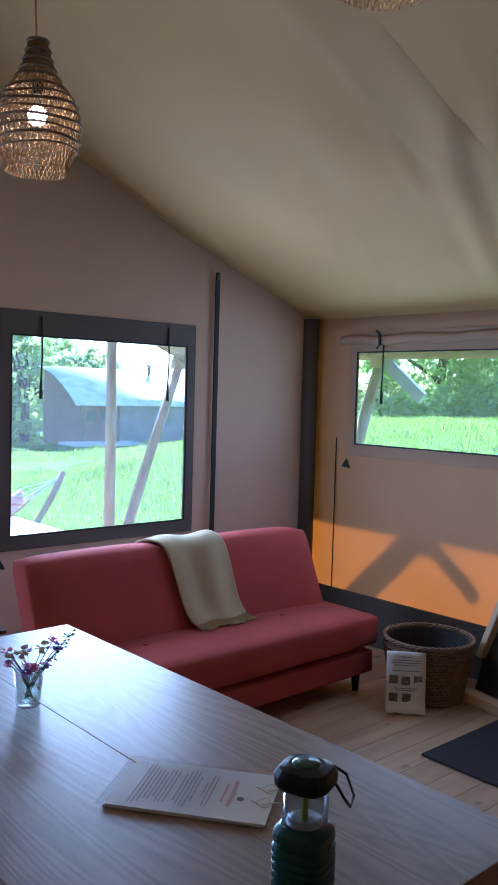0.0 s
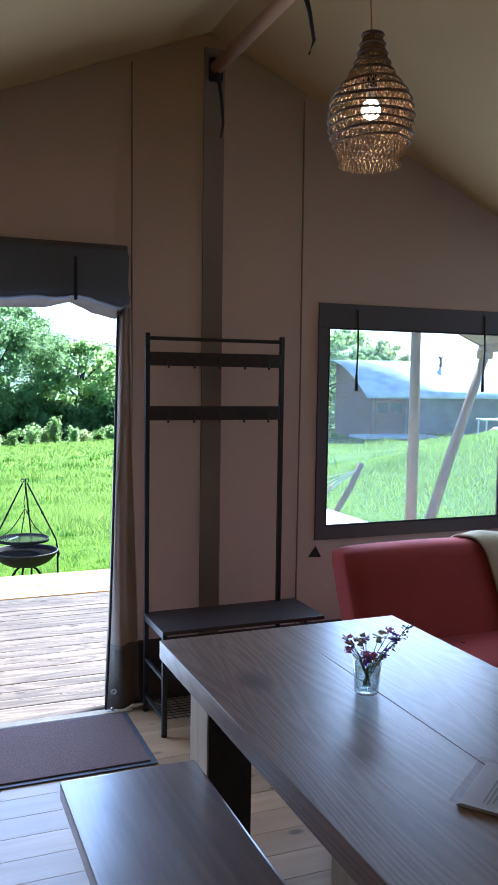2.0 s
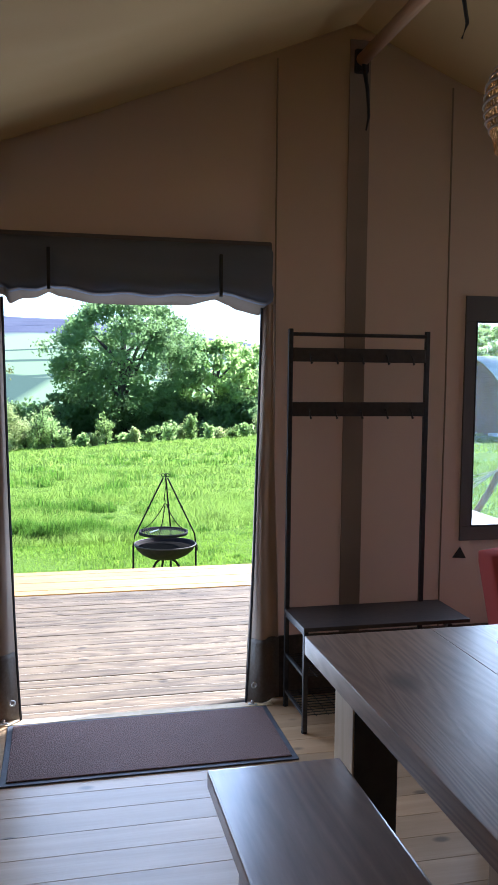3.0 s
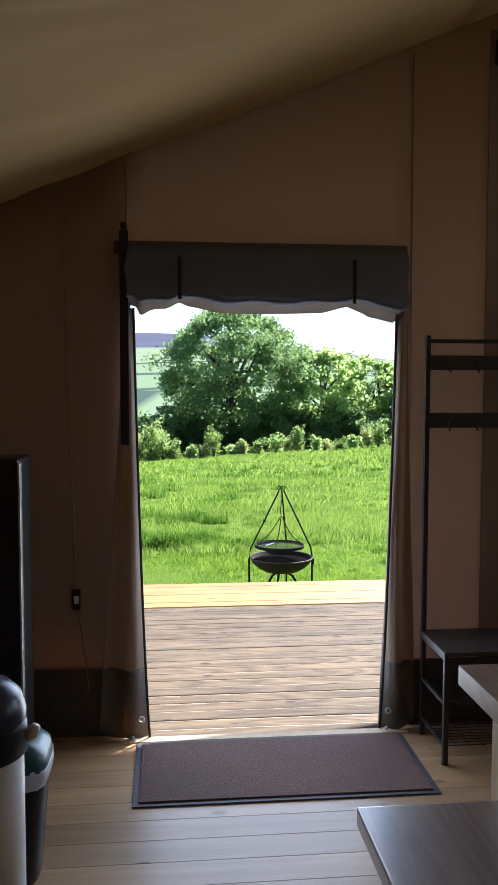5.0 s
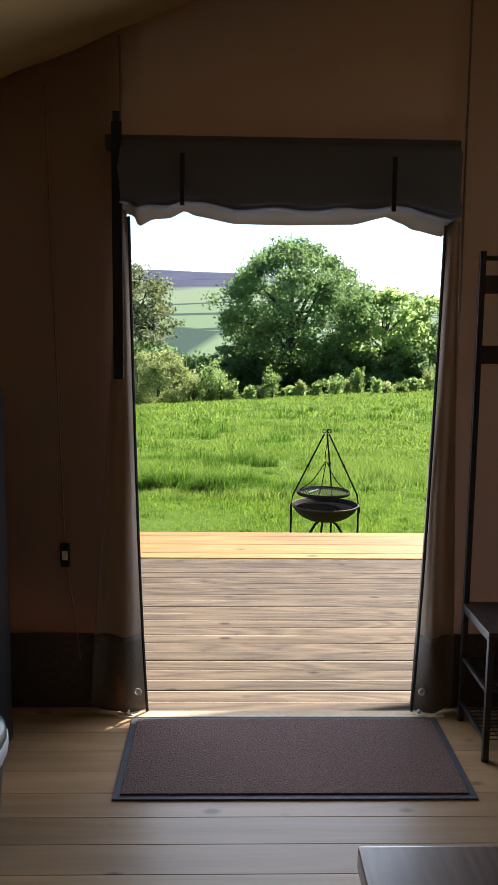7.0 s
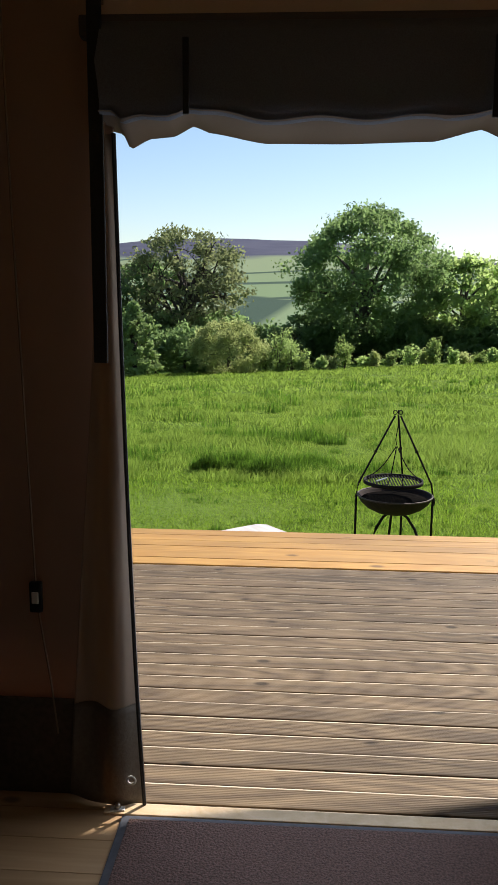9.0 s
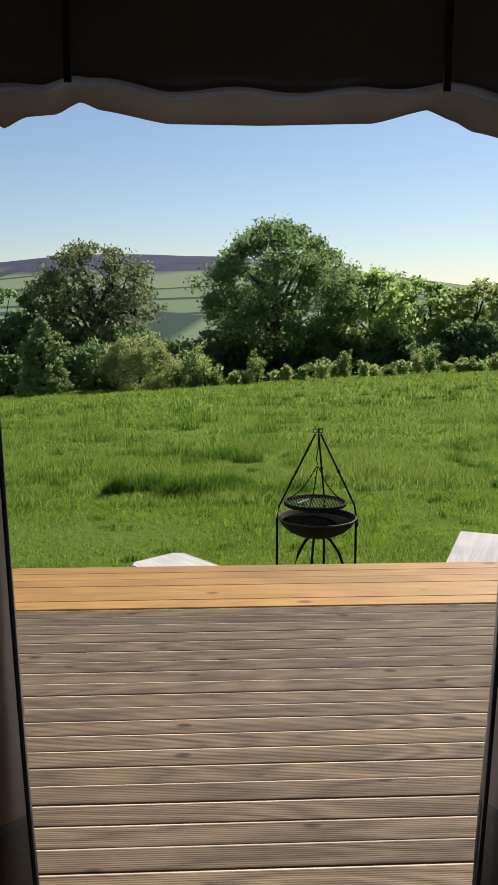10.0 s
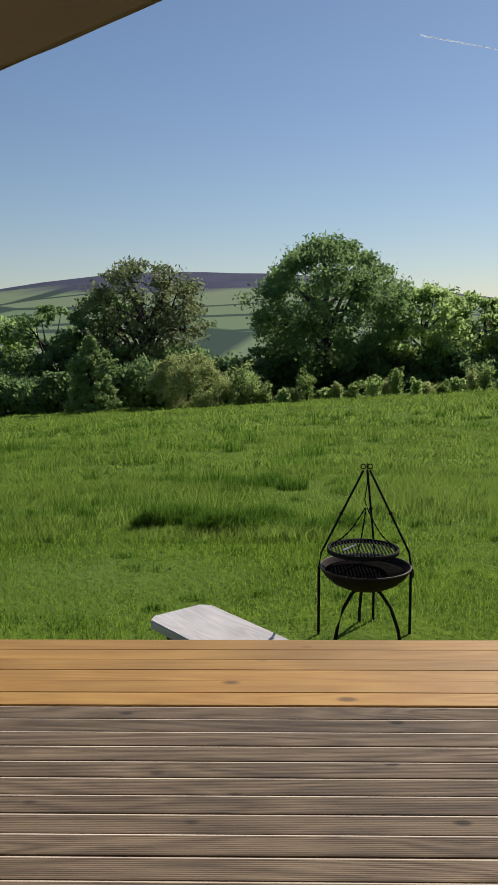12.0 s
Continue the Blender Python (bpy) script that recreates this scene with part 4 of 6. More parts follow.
def make_glass():
    ob = thing("flower_glass", "clear ribbed tumbler of water with wild flowers", "vase", (2.862, -2.03, 0.761))
    part("glass", lathe([(0.0, 0.001), (0.030, 0.001), (0.033, 0.006), (0.034, 0.03), (0.040, 0.098), (0.0385, 0.098), (0.0325, 0.032), (0.030, 0.014), (0.0, 0.013)], 32, wob=lambda a, z: 1 + 0.018 * math.cos(a * 9) * (z < 0.07)), GLASS, ob, smooth=True)
    part("water", lathe([(0.0, 0.0145), (0.0295, 0.0155), (0.032, 0.032), (0.0355, 0.062), (0.0, 0.062)], 24), WATER, ob, smooth=True)
    rnd = random.Random(11)
    ends = []
    bm = bmesh.new()
    for k in range(15):
        a = rnd.uniform(0, math.tau)
        r, h = rnd.uniform(0.02, 0.085), rnd.uniform(0.10, 0.155)
        e = Vector((r * math.cos(a), r * math.sin(a), h))
        b = Vector((-0.012 * math.cos(a), -0.012 * math.sin(a), 0.02))
        tube([b, b.lerp(e, 0.5) + Vector((0, 0, 0.015)), e], [0.0014, 0.0013, 0.001], 5, bm)
        ends.append(e)
    sprig = [Vector((0.0, 0.0, 0.03)), Vector((0.03, -0.02, 0.10)), Vector((0.062, -0.05, 0.155)), Vector((0.085, -0.068, 0.20))]
    tube(sprig, [0.0015, 0.0014, 0.0012, 0.0008], 5, bm)
    part("stems", bm, STEM, ob)

    def petal_ball(bm, c, r, n):
        for _ in range(n):
            d = Vector((rnd.gauss(0, 1), rnd.gauss(0, 1), rnd.gauss(0, 1) * 0.8)).normalized()
            s = d.cross(Vector((0.3, 0.2, 1))).normalized() * r * 0.5
            t = d.cross(s).normalized() * r * 0.25
            p = c + d * r * 0.35
            q = c + d * r
            v = [bm.verts.new(x) for x in (p - s * 0.4, q - s + t, q + d * r * 0.3, q + s + t, p + s * 0.4)]
            bm.faces.new(v)

    for i, e in enumerate(ends):
        bm = bmesh.new()
        petal_ball(bm, e, rnd.uniform(0.011, 0.019), 12)
        part("flower", bm, (PINKF, VIOLET, VIOLET, PINKF, CREAMF)[i % 5], ob)
    bm = bmesh.new()
    for k in range(26):
        f = k / 25
        i = min(2, int(f * 3))
        c = sprig[i].lerp(sprig[i + 1], f * 3 - i)
        petal_ball(bm, c + Vector((rnd.uniform(-.012, .012), rnd.uniform(-.012, .012), rnd.uniform(-.01, .006))), 0.009, 4)
    part("leafy_sprig", bm, STEM, ob)


def make_lantern():
    ob = thing("camping_lantern", "dark green plastic camping lantern with clear globe", "lantern", (2.850, -3.07, 0.761), 20)
    ob.scale = (0.97, 0.97, 1.1)
    def square(r, k=6.0):
        return lambda a, z: r / (abs(math.cos(a)) ** k + abs(math.sin(a)) ** k) ** (1 / k)
    w8 = square(1.0, 3.2)
    prof = [(0.0, 0.0), (0.047, 0.0), (0.052, 0.006)]
    for k in range(5):
        z = 0.012 + k * 0.013
        prof += [(0.052, z), (0.052, z + 0.006), (0.048, z + 0.008), (0.048, z + 0.011)]
    prof += [(0.051, 0.082), (0.050, 0.094), (0.042, 0.102), (0.038, 0.104), (0.0, 0.104)]
    part("base", lathe(prof, 32, wob=w8), GREENP, ob, smooth=False)
    part("globe", lathe([(0.040, 0.104), (0.042, 0.112), (0.041, 0.165), (0.039, 0.165), (0.040, 0.112), (0.038, 0.104)], 32), CLEARP, ob, smooth=True)
    part("reflector", lathe([(0.034, 0.105), (0.030, 0.112), (0.012, 0.108), (0.0, 0.108)], 24), STEELP, ob, smooth=True)
    part("tube", tube([(0, 0, 0.108), (0, 0, 0.16)], 0.006, 10), YELLOW, ob)
    part("cap", lathe([(0.0, 0.164), (0.046, 0.164), (0.051, 0.170), (0.052, 0.184), (0.044, 0.195), (0.030, 0.199), (0.0, 0.199)], 32, wob=w8), BLACKP, ob, smooth=False)
    part("badge", lathe([(0.0, 0.204), (0.022, 0.203), (0.027, 0.198)], 24), GREENP, ob, "green domed cap", True)
    pts = [(0.045, 0.02, 0.18), (0.085, -0.01, 0.172), (0.108, -0.035, 0.15), (0.098, -0.055, 0.122), (0.065, -0.06, 0.118), (0.04, -0.058, 0.14), (0.02, -0.05, 0.168)]
    part("handle", tube(pts, 0.0026, 8), BLACKP, ob, "black wire bail handle", True)


def make_lamp():
    ob = thing("pendant_lamp", "woven seagrass pendant lamp with a lit bulb", "lamp", (3.155, -1.47, 2.315), group="pendant lamps")
    prof = [(0.101, 0.0), (0.108, 0.045), (0.125, 0.075), (0.135, 0.115), (0.138, 0.155), (0.131, 0.20), (0.112, 0.245), (0.086, 0.275), (0.066, 0.305), (0.050, 0.34), (0.038, 0.38), (0.030, 0.42)]

    def rad(z):
        for (r0, z0), (r1, z1) in zip(prof, prof[1:]):
            if z0 <= z <= z1:
                return r0 + (r1 - r0) * (z - z0) / (z1 - z0)
        return prof[-1][0]

    bm = bmesh.new()
    for d in (1, -1):
        for k in range(46):
            pts = []
            for j in range(15):
                z = 0.42 * j / 14
                a = k * math.tau / 46 + d * z * 2.6
                r = rad(z) + 0.002 * d * math.cos(j * math.pi)
                pts.append((r * math.cos(a), r * math.sin(a), z))
            tube(pts, 0.0022, 4, bm, False)
    part("weave", bm, RATTAN, ob, smooth=True)
    for turn in range(8):
        z0 = 0.052 + turn * 0.027
        pts = []
        for k in range(41):
            a = k * math.tau / 40
            z = z0 + 0.027 * k / 40
            r = rad(min(z, 0.42)) + 0.004
            pts.append((r * math.cos(a), r * math.sin(a), z + 0.003 * math.sin(a * 3 + turn)))
        part("coil", tube(pts, 0.0050 if turn % 2 else 0.0038, 5, None, False), CANE, ob, "dark cane coil", True)
    bm = bmesh.new()
    for z in (0.30, 0.33, 0.36, 0.39, 0.42):
        ring(0, 0, z, rad(z) + 0.003, 0.006, 20, 5, bm)
    part("neck_binding", bm, CANE, ob, smooth=True)
    part("bulb", lathe([(0.031 * math.sin(k * math.pi / 12), 0.183 - 0.031 * math.cos(k * math.pi / 12)) for k in range(13)], 20), BULB, ob, "glowing warm globe bulb", True)
    part("bulb_neck", lathe([(0.020, 0.210), (0.014, 0.228), (0.013, 0.252)], 14), STEELP, ob)
    part("socket", lathe([(0.0, 0.25), (0.018, 0.252), (0.018, 0.30), (0.006, 0.31), (0.0, 0.31)], 14), BLACKP, ob)
    part("cable", tube([(0, 0, 0.30), (-0.012, 0, 0.55), (-0.035, 0, 0.77)], 0.0035, 6), RIDGEW, ob)
    copy_thing(ob, pose(3.155, -2.93, 2.42, 0, 0, 40))


def make_rack():
    ob = thing("coat_rack", "dark metal hall stand with bars and shoe shelves", "coat rack", (2.756, -0.455, 0))
    W, D = 0.69, 0.315
    for x in (0.0, W):
        part("upright", box(x - 0.011, x + 0.011, D - 0.011, D + 0.011, 0, 1.815, 0.003), METAL, ob)
        part("front_leg", box(x - 0.011, x + 0.011, -0.011, 0.011, 0, 0.462, 0.003), METAL, ob)
        part("side_rail", box(x - 0.009, x + 0.009, 0.011, D - 0.011, 0.444, 0.464, 0.002), METAL, ob)
        part("side_rail", box(x - 0.007, x + 0.007, 0.011, D - 0.011, 0.07, 0.084, 0.002), METAL, ob)
        part("side_rail", box(x - 0.007, x + 0.007, 0.011, D - 0.011, 0.25, 0.264, 0.002), METAL, ob)
        for y in (0, D):
            part("foot", lathe([(0.0, 0.0), (0.014, 0.0), (0.014, 0.012), (0, 0.012)], 10, (x, y, 0)), BLACKP, ob)
    part("top_rail", tube([(0, D, 1.79), (W, D, 1.79)], 0.009, 8), METAL, ob)
    for z0, z1 in ((1.662, 1.727), (1.404, 1.472)):
        bar = part("bar", box(0.011, W - 0.011, D - 0.012, D + 0.006, z0, z1, 0.003), SHELFW, ob)
        for k in range(5):
            x = 0.09 + k * 0.128
            part("hook", tube([(x, D - 0.012, z0 + 0.035), (x, D - 0.035, z0 + 0.02), (x, D - 0.045, z0 - 0.01), (x, D - 0.055, z0 - 0.005)], 0.004, 6), METAL, bar)
    part("seat_board", box(-0.012, W + 0.10, -0.012, D + 0.012, 0.464, 0.482, 0.003), SHELFW, ob)
    for z in (0.077, 0.257):
        bm = bmesh.new()
        for k in range(11):
            y = 0.01 + (D - 0.02) * k / 10
            tube([(0, y, z), (W, y, z)], 0.0025, 5, bm)
        for k in range(13):
            x = W * k / 12
            tube([(x, 0.0, z - 0.004), (x, D, z - 0.004)], 0.002, 5, bm)
        part("wire_shelf", bm, METAL, ob)


def make_mat():
    ob = thing("doormat", "brown ribbed doormat with grey rubber edge", "doormat", (2.06, -0.418, 0.001))
    part("backing", box(-0.60, 0.60, -0.285, 0.285, 0, 0.006, 0.002), RUBBER, ob, "grey rubber edging")
    part("carpet", box(-0.575, 0.575, -0.262, 0.262, 0.006, 0.0125, 0.002), RUGM, ob, "brown looped fibre surface")


def make_fridge():
    ob = thing("fridge", "tall black fridge with a bright metal door edge", "fridge", (0.76, -0.36, 0))
    part("body", box(-0.29, 0.285, -0.20, 0.05, 0.02, 1.31, 0.008), BLACKP, ob)
    door = part("door", box(-0.29, 0.285, -0.24, -0.205, 0.05, 1.315, 0.012), BLACKP, ob)
    part("edge_strip", box(0.283, 0.291, -0.244, -0.20, 0.06, 1.30, 0.002), STEELP, door, "bright metal edge strip")
    part("handle", tube([(-0.25, -0.245, 0.7), (-0.25, -0.27, 0.72), (-0.25, -0.27, 1.0), (-0.25, -0.245, 1.02)], 0.008, 8), STEELP, door)
    for x in (-0.25, 0.25):
        for y in (-0.16, 0.0):
            part("foot", lathe([(0.0, 0.0), (0.02, 0.0), (0.02, 0.022), (0, 0.022)], 10, (x, y, 0)), BLACKP, ob)


def make_bins():
    ob = thing("waste_bin", "black kitchen bin with teal lid and liner", "bin", (1.083, -1.08, 0))
    sq = lambda a, z: 1 / (abs(math.cos(a)) ** 4 + abs(math.sin(a)) ** 4) ** 0.25
    part("body", lathe([(0.0, 0.0), (0.092, 0.0), (0.10, 0.01), (0.122, 0.30), (0.12, 0.36), (0.0, 0.36)], 32, wob=sq), BLACKP, ob, smooth=True)
    part("liner", lathe([(0.126, 0.325), (0.133, 0.335), (0.137, 0.352), (0.137, 0.375), (0.132, 0.39), (0.12, 0.395)], 56, wob=lambda a, z: sq(a, z) * (1 + 0.05 * noise.noise(Vector((math.cos(a) * 9, math.sin(a) * 9, z * 45))))), BAGP, ob, "white plastic bag folded over the rim", True)
    part("lid", lathe([(0.130, 0.372), (0.135, 0.385), (0.128, 0.425), (0.10, 0.452), (0.05, 0.462), (0.0, 0.464)], 32, wob=sq), TEALP, ob, "glossy teal lid", True)
    ob = thing("pedal_bin", "tall cream pedal bin with domed black lid", "bin", (1.114, -1.62, 0))
    ob.scale = (1.0, 1.0, 1.1)
    part("body", lathe([(0.0, 0.0), (0.108, 0.0), (0.112, 0.012), (0.112, 0.58), (0.105, 0.585), (0, 0.585)], 36), WHITEP, ob, smooth=True)
    part("collar", lathe([(0.116, 0.585), (0.121, 0.59), (0.121, 0.655), (0.116, 0.665), (0.09, 0.665), (0.09, 0.586)], 36), BLACKP, ob, "black collar", True)
    part("lid", lathe([(0.119, 0.666), (0.119, 0.69), (0.108, 0.725), (0.08, 0.75), (0.04, 0.762), (0.0, 0.765)], 36), NAVYP, ob, "glossy dark domed lid", True)
    for z in (0.615,):
        part("hinge", tube([(0.113, 0.02, z), (0.135, 0.02, z + 0.008), (0.142, 0.02, z + 0.025)], [0.016, 0.015, 0.012], 8), WHITEP, ob, smooth=True)
    part("pedal", box(-0.03, 0.03, -0.15, -0.10, 0.01, 0.022, 0.004), BLACKP, ob)


def make_stand():
    ob = thing("plank_stand", "knotty pine plank stand with dark panel by the wall", "stand", (5.72, -1.70, 0), -10)
    part("plank", box(-0.06, 0.06, -0.018, 0.018, 0.0, 0.72, 0.005, m=pose(0.02, 0.10, 0.22, 14, 12, 6)), PLANKW, ob, "knotty pale pine plank")
    part("panel", box(-0.02, 0.0, -0.55, 0.10, 0.05, 0.42, 0.006, m=pose(-0.04, 0, 0, 0, 18, 0)), BLACKLEG, ob, "dark panel")
    part("base_rail", box(-0.13, -0.06, -0.6, 0.13, 0.0, 0.055, 0.005), PLANKW, ob)
    part("strut", box(0.06, 0.11, -0.05, 0.0, 0.0, 0.55, 0.005), PLANKW, ob)


for build in (make_table, make_bench, make_sofa, make_throw, make_basket, make_leaflet, make_papers, make_glass, make_lantern, make_lamp, make_rack, make_mat, make_fridge, make_bins, make_stand):
    build()
tagged(part("floor_mat", box(4.88, 5.95, -2.75, -1.85, 0.001, 0.012, 0.004), HEARTH), "black rough floor mat lying on the boards", "mat")


# ---- porch ----
def strut_set(y, group):
    """A round post at the tent's corner line with a leaning brace out to the eave."""
    for sx in (1, -1):
        base = 3.1 + sx * 2.94
        ob = thing("porch_post", "peeled pale wooden post with a leaning brace", "post", (base, y, -0.05), group=group)
        part("post", tube([(0, 0, 0), (0.004, 0, 1.2), (0, 0, 2.18)], [0.055, 0.05, 0.045], 12), POLEW, ob, smooth=True)
        part("brace", tube([(sx * 0.10, 0, 0.02), (sx * 0.40, 0, 0.90), (sx * 0.78, 0, 1.90)], [0.052, 0.048, 0.042], 12), POLEW, ob, smooth=True)
        part("bracket", box(sx * 0.78 - 0.07, sx * 0.78 + 0.07, -0.04, 0.04, 1.88, 1.97, 0.01), POLEW, ob)


strut_set(2.62, "porch posts")
strut_set(0.07, "side posts")
strut_set(-3.2, "side posts")
beam = tagged(part("eave_beam", tube([(6.84, -6.8, 1.93), (6.84, 2.7, 1.93)], 0.04, 10), POLEW, smooth=True), "peeled wooden eave beam carrying the fly sheet", "beam")
tagged(part("eave_beam", tube([(-0.64, -6.8, 1.93), (-0.64, 2.7, 1.93)], 0.04, 10), POLEW, smooth=True), "peeled wooden eave beam carrying the fly sheet", "beam")
tagged(part("knee_brace", box(-0.02, 0.02, -0.045, 0.045, 0.0, 0.50, 0.005, m=pose(6.84, -0.33, 1.60, -52, 0, 0)), BLUEW), "pale blue board bracing the eave beam", "brace")


def deck_profile(w, grooves, h=0.026):
    """Section of a board; grooved boards have a worn chamfer along both edges."""
    if not grooves:
        return [(0.0, -h), (0.0, -0.002), (0.002, 0.0), (w - 0.002, 0.0), (w, -0.002), (w, -h)]
    top = [(0.0, -h), (0.0005, -0.0022), (0.0058, -0.0003)]
    step = (w - 0.020) / grooves
    for k in range(grooves):
        a = 0.007 + k * step
        top += [(a, 0.0), (a + step * 0.30, -0.0008), (a + step * 0.62, -0.0008), (a + step * 0.80, 0.0)]
    return top + [(w - 0.0095, -0.0002), (w - 0.0005, -0.0026), (w, -h)]


def board_mesh(name, prof, x0, x1, material, worn=None):
    verts = [(x, y, z) for x in (x0, x1) for y, z in prof]
    n = len(prof)
    faces = [(k, n + k, n + k + 1, k + 1) for k in range(n - 1)] + [tuple(range(n)), tuple(range(2 * n - 1, n - 1, -1)), (n - 1, 2 * n - 1, n, 0)]
    me = bpy.data.meshes.new(name)
    me.from_pydata(verts, [], faces)
    me.materials.append(material)
    # pale sun-facing chamfer: worn wood with the sun's highlight in its colour
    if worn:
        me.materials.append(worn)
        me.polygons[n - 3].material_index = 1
    me.update()
    return me


deck = thing("deck", "weathered grooved timber deck with newer edge boards", "deck", (0, 0, 0), kind="structure")
part("joist", box(-1.2, 6.55, -0.08, 3.02, -0.22, -0.085, 0.005), BARK, deck, "dark joists under the boards")
me = board_mesh("deck_board", deck_profile(0.1046, 9), -1.2, 6.55, DECKW, WORN_GLINTW)
rnd = random.Random(8)
for k in range(-1, 21):
    ob = new("deck_board", me)
    ob.parent = deck
    ob.location = (0, 0.024 + k * 0.1104, -0.05 + rnd.uniform(-0.0015, 0.0015))
me = board_mesh("edge_board", deck_profile(0.1185, 0), -1.2, 6.55, NEWDECK)
for k in range(6):
    ob = new("edge_board", me)
    ob.parent = deck
    ob.location = (0, 2.342 + k * 0.1203, -0.046 + rnd.uniform(-0.001, 0.001))
part("fascia", box(-1.2, 6.55, 3.064, 3.09, -0.30, -0.052, 0.004), NEWDECK, deck)
tagged(part("threshold", box(1.40, 2.70, -0.125, -0.070, -0.04, 0.006, 0.004), PLANKW), "pale worn wooden threshold of the tent", "threshold", kind="structure")

floor = thing("floor", "pale pine floorboards inside the tent", "floor", (0, 0, 0), kind="structure")
part("subfloor", box(X0, X1, Y0, -0.10, -0.15, -0.026, 0), BARK, floor)
for xa, xb in ((X0, 1.40), (2.70, X1)):
    part("edge_strip", box(xa, xb, -0.101, 0.016, -0.045, -0.001, 0.001), FLOORW, floor)
me = board_mesh("floor_board", [(0.0, -0.025), (0.0, -0.0012), (0.0012, 0.0), (0.1358, 0.0), (0.137, -0.0012), (0.137, -0.025)], X0 + 0.01, X1 - 0.01, FLOORW)
for k in range(48):
    ob = new("floor_board", me)
    ob.parent = floor
    ob.location = (0, -0.24 - k * 0.138, 0)


def low_table():
    ob = thing("low_table", "silvered slatted wooden table out on the deck", "table", (4.75, 2.3, -0.05))
    for k in range(5):
        part("slat", box(-0.58 + k * 0.237, -0.35 + k * 0.237, -0.75, 0.85, 0.42, 0.45, 0.005), GREYW, ob)
    for x in (-0.5, 0.5):
        for y in (-0.65, 0.75):
            part("leg", box(x - 0.04, x + 0.04, y - 0.04, y + 0.04, 0.0, 0.42, 0.004), GREYW, ob)


low_table()



# ---- garden and meadow ----
def smooth01(t):
    t = max(0.0, min(1.0, t))
    return t * t * (3 - 2 * t)


def ground_z(x, y):
    z = -0.83
    d = max(0.0, y - 8.0)
    z -= 0.061 * min(d, 150.0)
    z += 0.05 * max(-40.0, min(40.0, x)) * smooth01(y / 45.0)
    z += 1.75 * smooth01((x - 9.0) / 13.0) * smooth01((21.0 - y) / 6.0)
    if y > 150:
        r = math.hypot(x, y)
        ridge = 92.0 * math.exp(-(((x / max(y, 1.0)) + 0.09) / 0.42) ** 2) + 14
        z += ridge * smooth01((y - 260.0) / 1250.0)
        z += 5.0 * noise.noise(Vector((x * 0.003, y * 0.003, 2.0)))
    elif y > 9:
        z += 0.09 * smooth01((y - 9) / 6) * noise.noise(Vector((x * 0.16, y * 0.16, 0.0)))
    return z


def make_ground():
    xs = [-3200, -2200, -1500, -1100, -800, -600, -450, -330, -240, -170, -120, -85, -60, -45, -35] + [-28 + 1.6 * i for i in range(52)] + [60, 75, 95, 125, 170, 240, 330, 450, 600, 800, 1100, 1500, 2200, 3200]
    ys = [-800, -300, -120, -50, -20, -8] + [-2 + 1.3 * i for i in range(62)] + [85, 95, 110, 130, 150, 180, 220, 270, 330, 400, 480, 570, 660, 760, 860, 960, 1060, 1160, 1260, 1360, 1450, 1510, 1560, 1700, 2000, 2600, 4000]
    verts = [(x, y, ground_z(x, y)) for x in xs for y in ys]
    n = len(ys)
    faces = [(i * n + j, (i + 1) * n + j, (i + 1) * n + j + 1, i * n + j + 1) for i in range(len(xs) - 1) for j in range(n - 1)]
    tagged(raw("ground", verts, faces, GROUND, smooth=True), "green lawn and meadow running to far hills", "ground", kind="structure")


make_ground()


def blades(name, label, region, count, h0, h1, width, material, seed, clump=0.0, keep=None):
    """Grass as many bent blades, one mesh."""
    rng = np.random.default_rng(seed)
    x0, x1, y0, y1 = region
    x, y = rng.uniform(x0, x1, count), rng.uniform(y0, y1, count)
    if keep is not None:
        ok = keep(x, y)
        x, y = x[ok], y[ok]
    n = len(x)
    tuft = np.array([noise.noise(Vector((a * 0.55, b * 0.55, seed))) + 0.5 * noise.noise(Vector((a * 1.7, b * 1.7, seed + 3))) for a, b in zip(x, y)])
    h = rng.uniform(h0, h1, n) * np.maximum(0.4, 1 + clump * np.clip(tuft, -0.5, 1.0))
    z = np.array([ground_z(a, b) for a, b in zip(x, y)]) - 0.01
    a = rng.uniform(0, math.tau, n)
    lean = rng.uniform(0.25, 0.95, n) * h
    la = rng.uniform(0, math.tau, n)
    w = width * rng.uniform(0.7, 1.4, n)
    dx, dy = np.cos(a) * w, np.sin(a) * w
    lx, ly = np.cos(la) * lean, np.sin(la) * lean
    v = np.stack([np.stack([x - dx, y - dy, z], 1), np.stack([x + dx, y + dy, z], 1),
                  np.stack([x + dx * 0.6 + lx * 0.35, y + dy * 0.6 + ly * 0.35, z + h * 0.6], 1), np.stack([x - dx * 0.6 + lx * 0.35, y - dy * 0.6 + ly * 0.35, z + h * 0.6], 1),
                  np.stack([x + lx, y + ly, z + h], 1)], 1).reshape(-1, 3)
    base = np.arange(n)[:, None] * 5
    quads = (base + np.array([[0, 1, 2, 3]])).tolist()
    tris = (base + np.array([[3, 2, 4]])).tolist()
    ob = raw(name, v.tolist(), quads + tris, material, smooth=True)
    nrm = np.repeat(rng.normal(0, 0.28, (n, 3)) + np.array([0, 0, 1.0]), 5, 0)
    nrm /= np.linalg.norm(nrm, axis=1)[:, None]
    ob.data.normals_split_custom_set_from_vertices(nrm.tolist())
    return tagged(ob, label, "grass", kind="stuff")


def fire_clear(x, y):
    return (np.hypot(x - 2.84, y - 5.18) > 0.12)


def lawn_keep(x, y):
    return fire_clear(x, y) & (x > -4) & ~((x > 6.6) & (y < 2.5) & (x < 6.7))


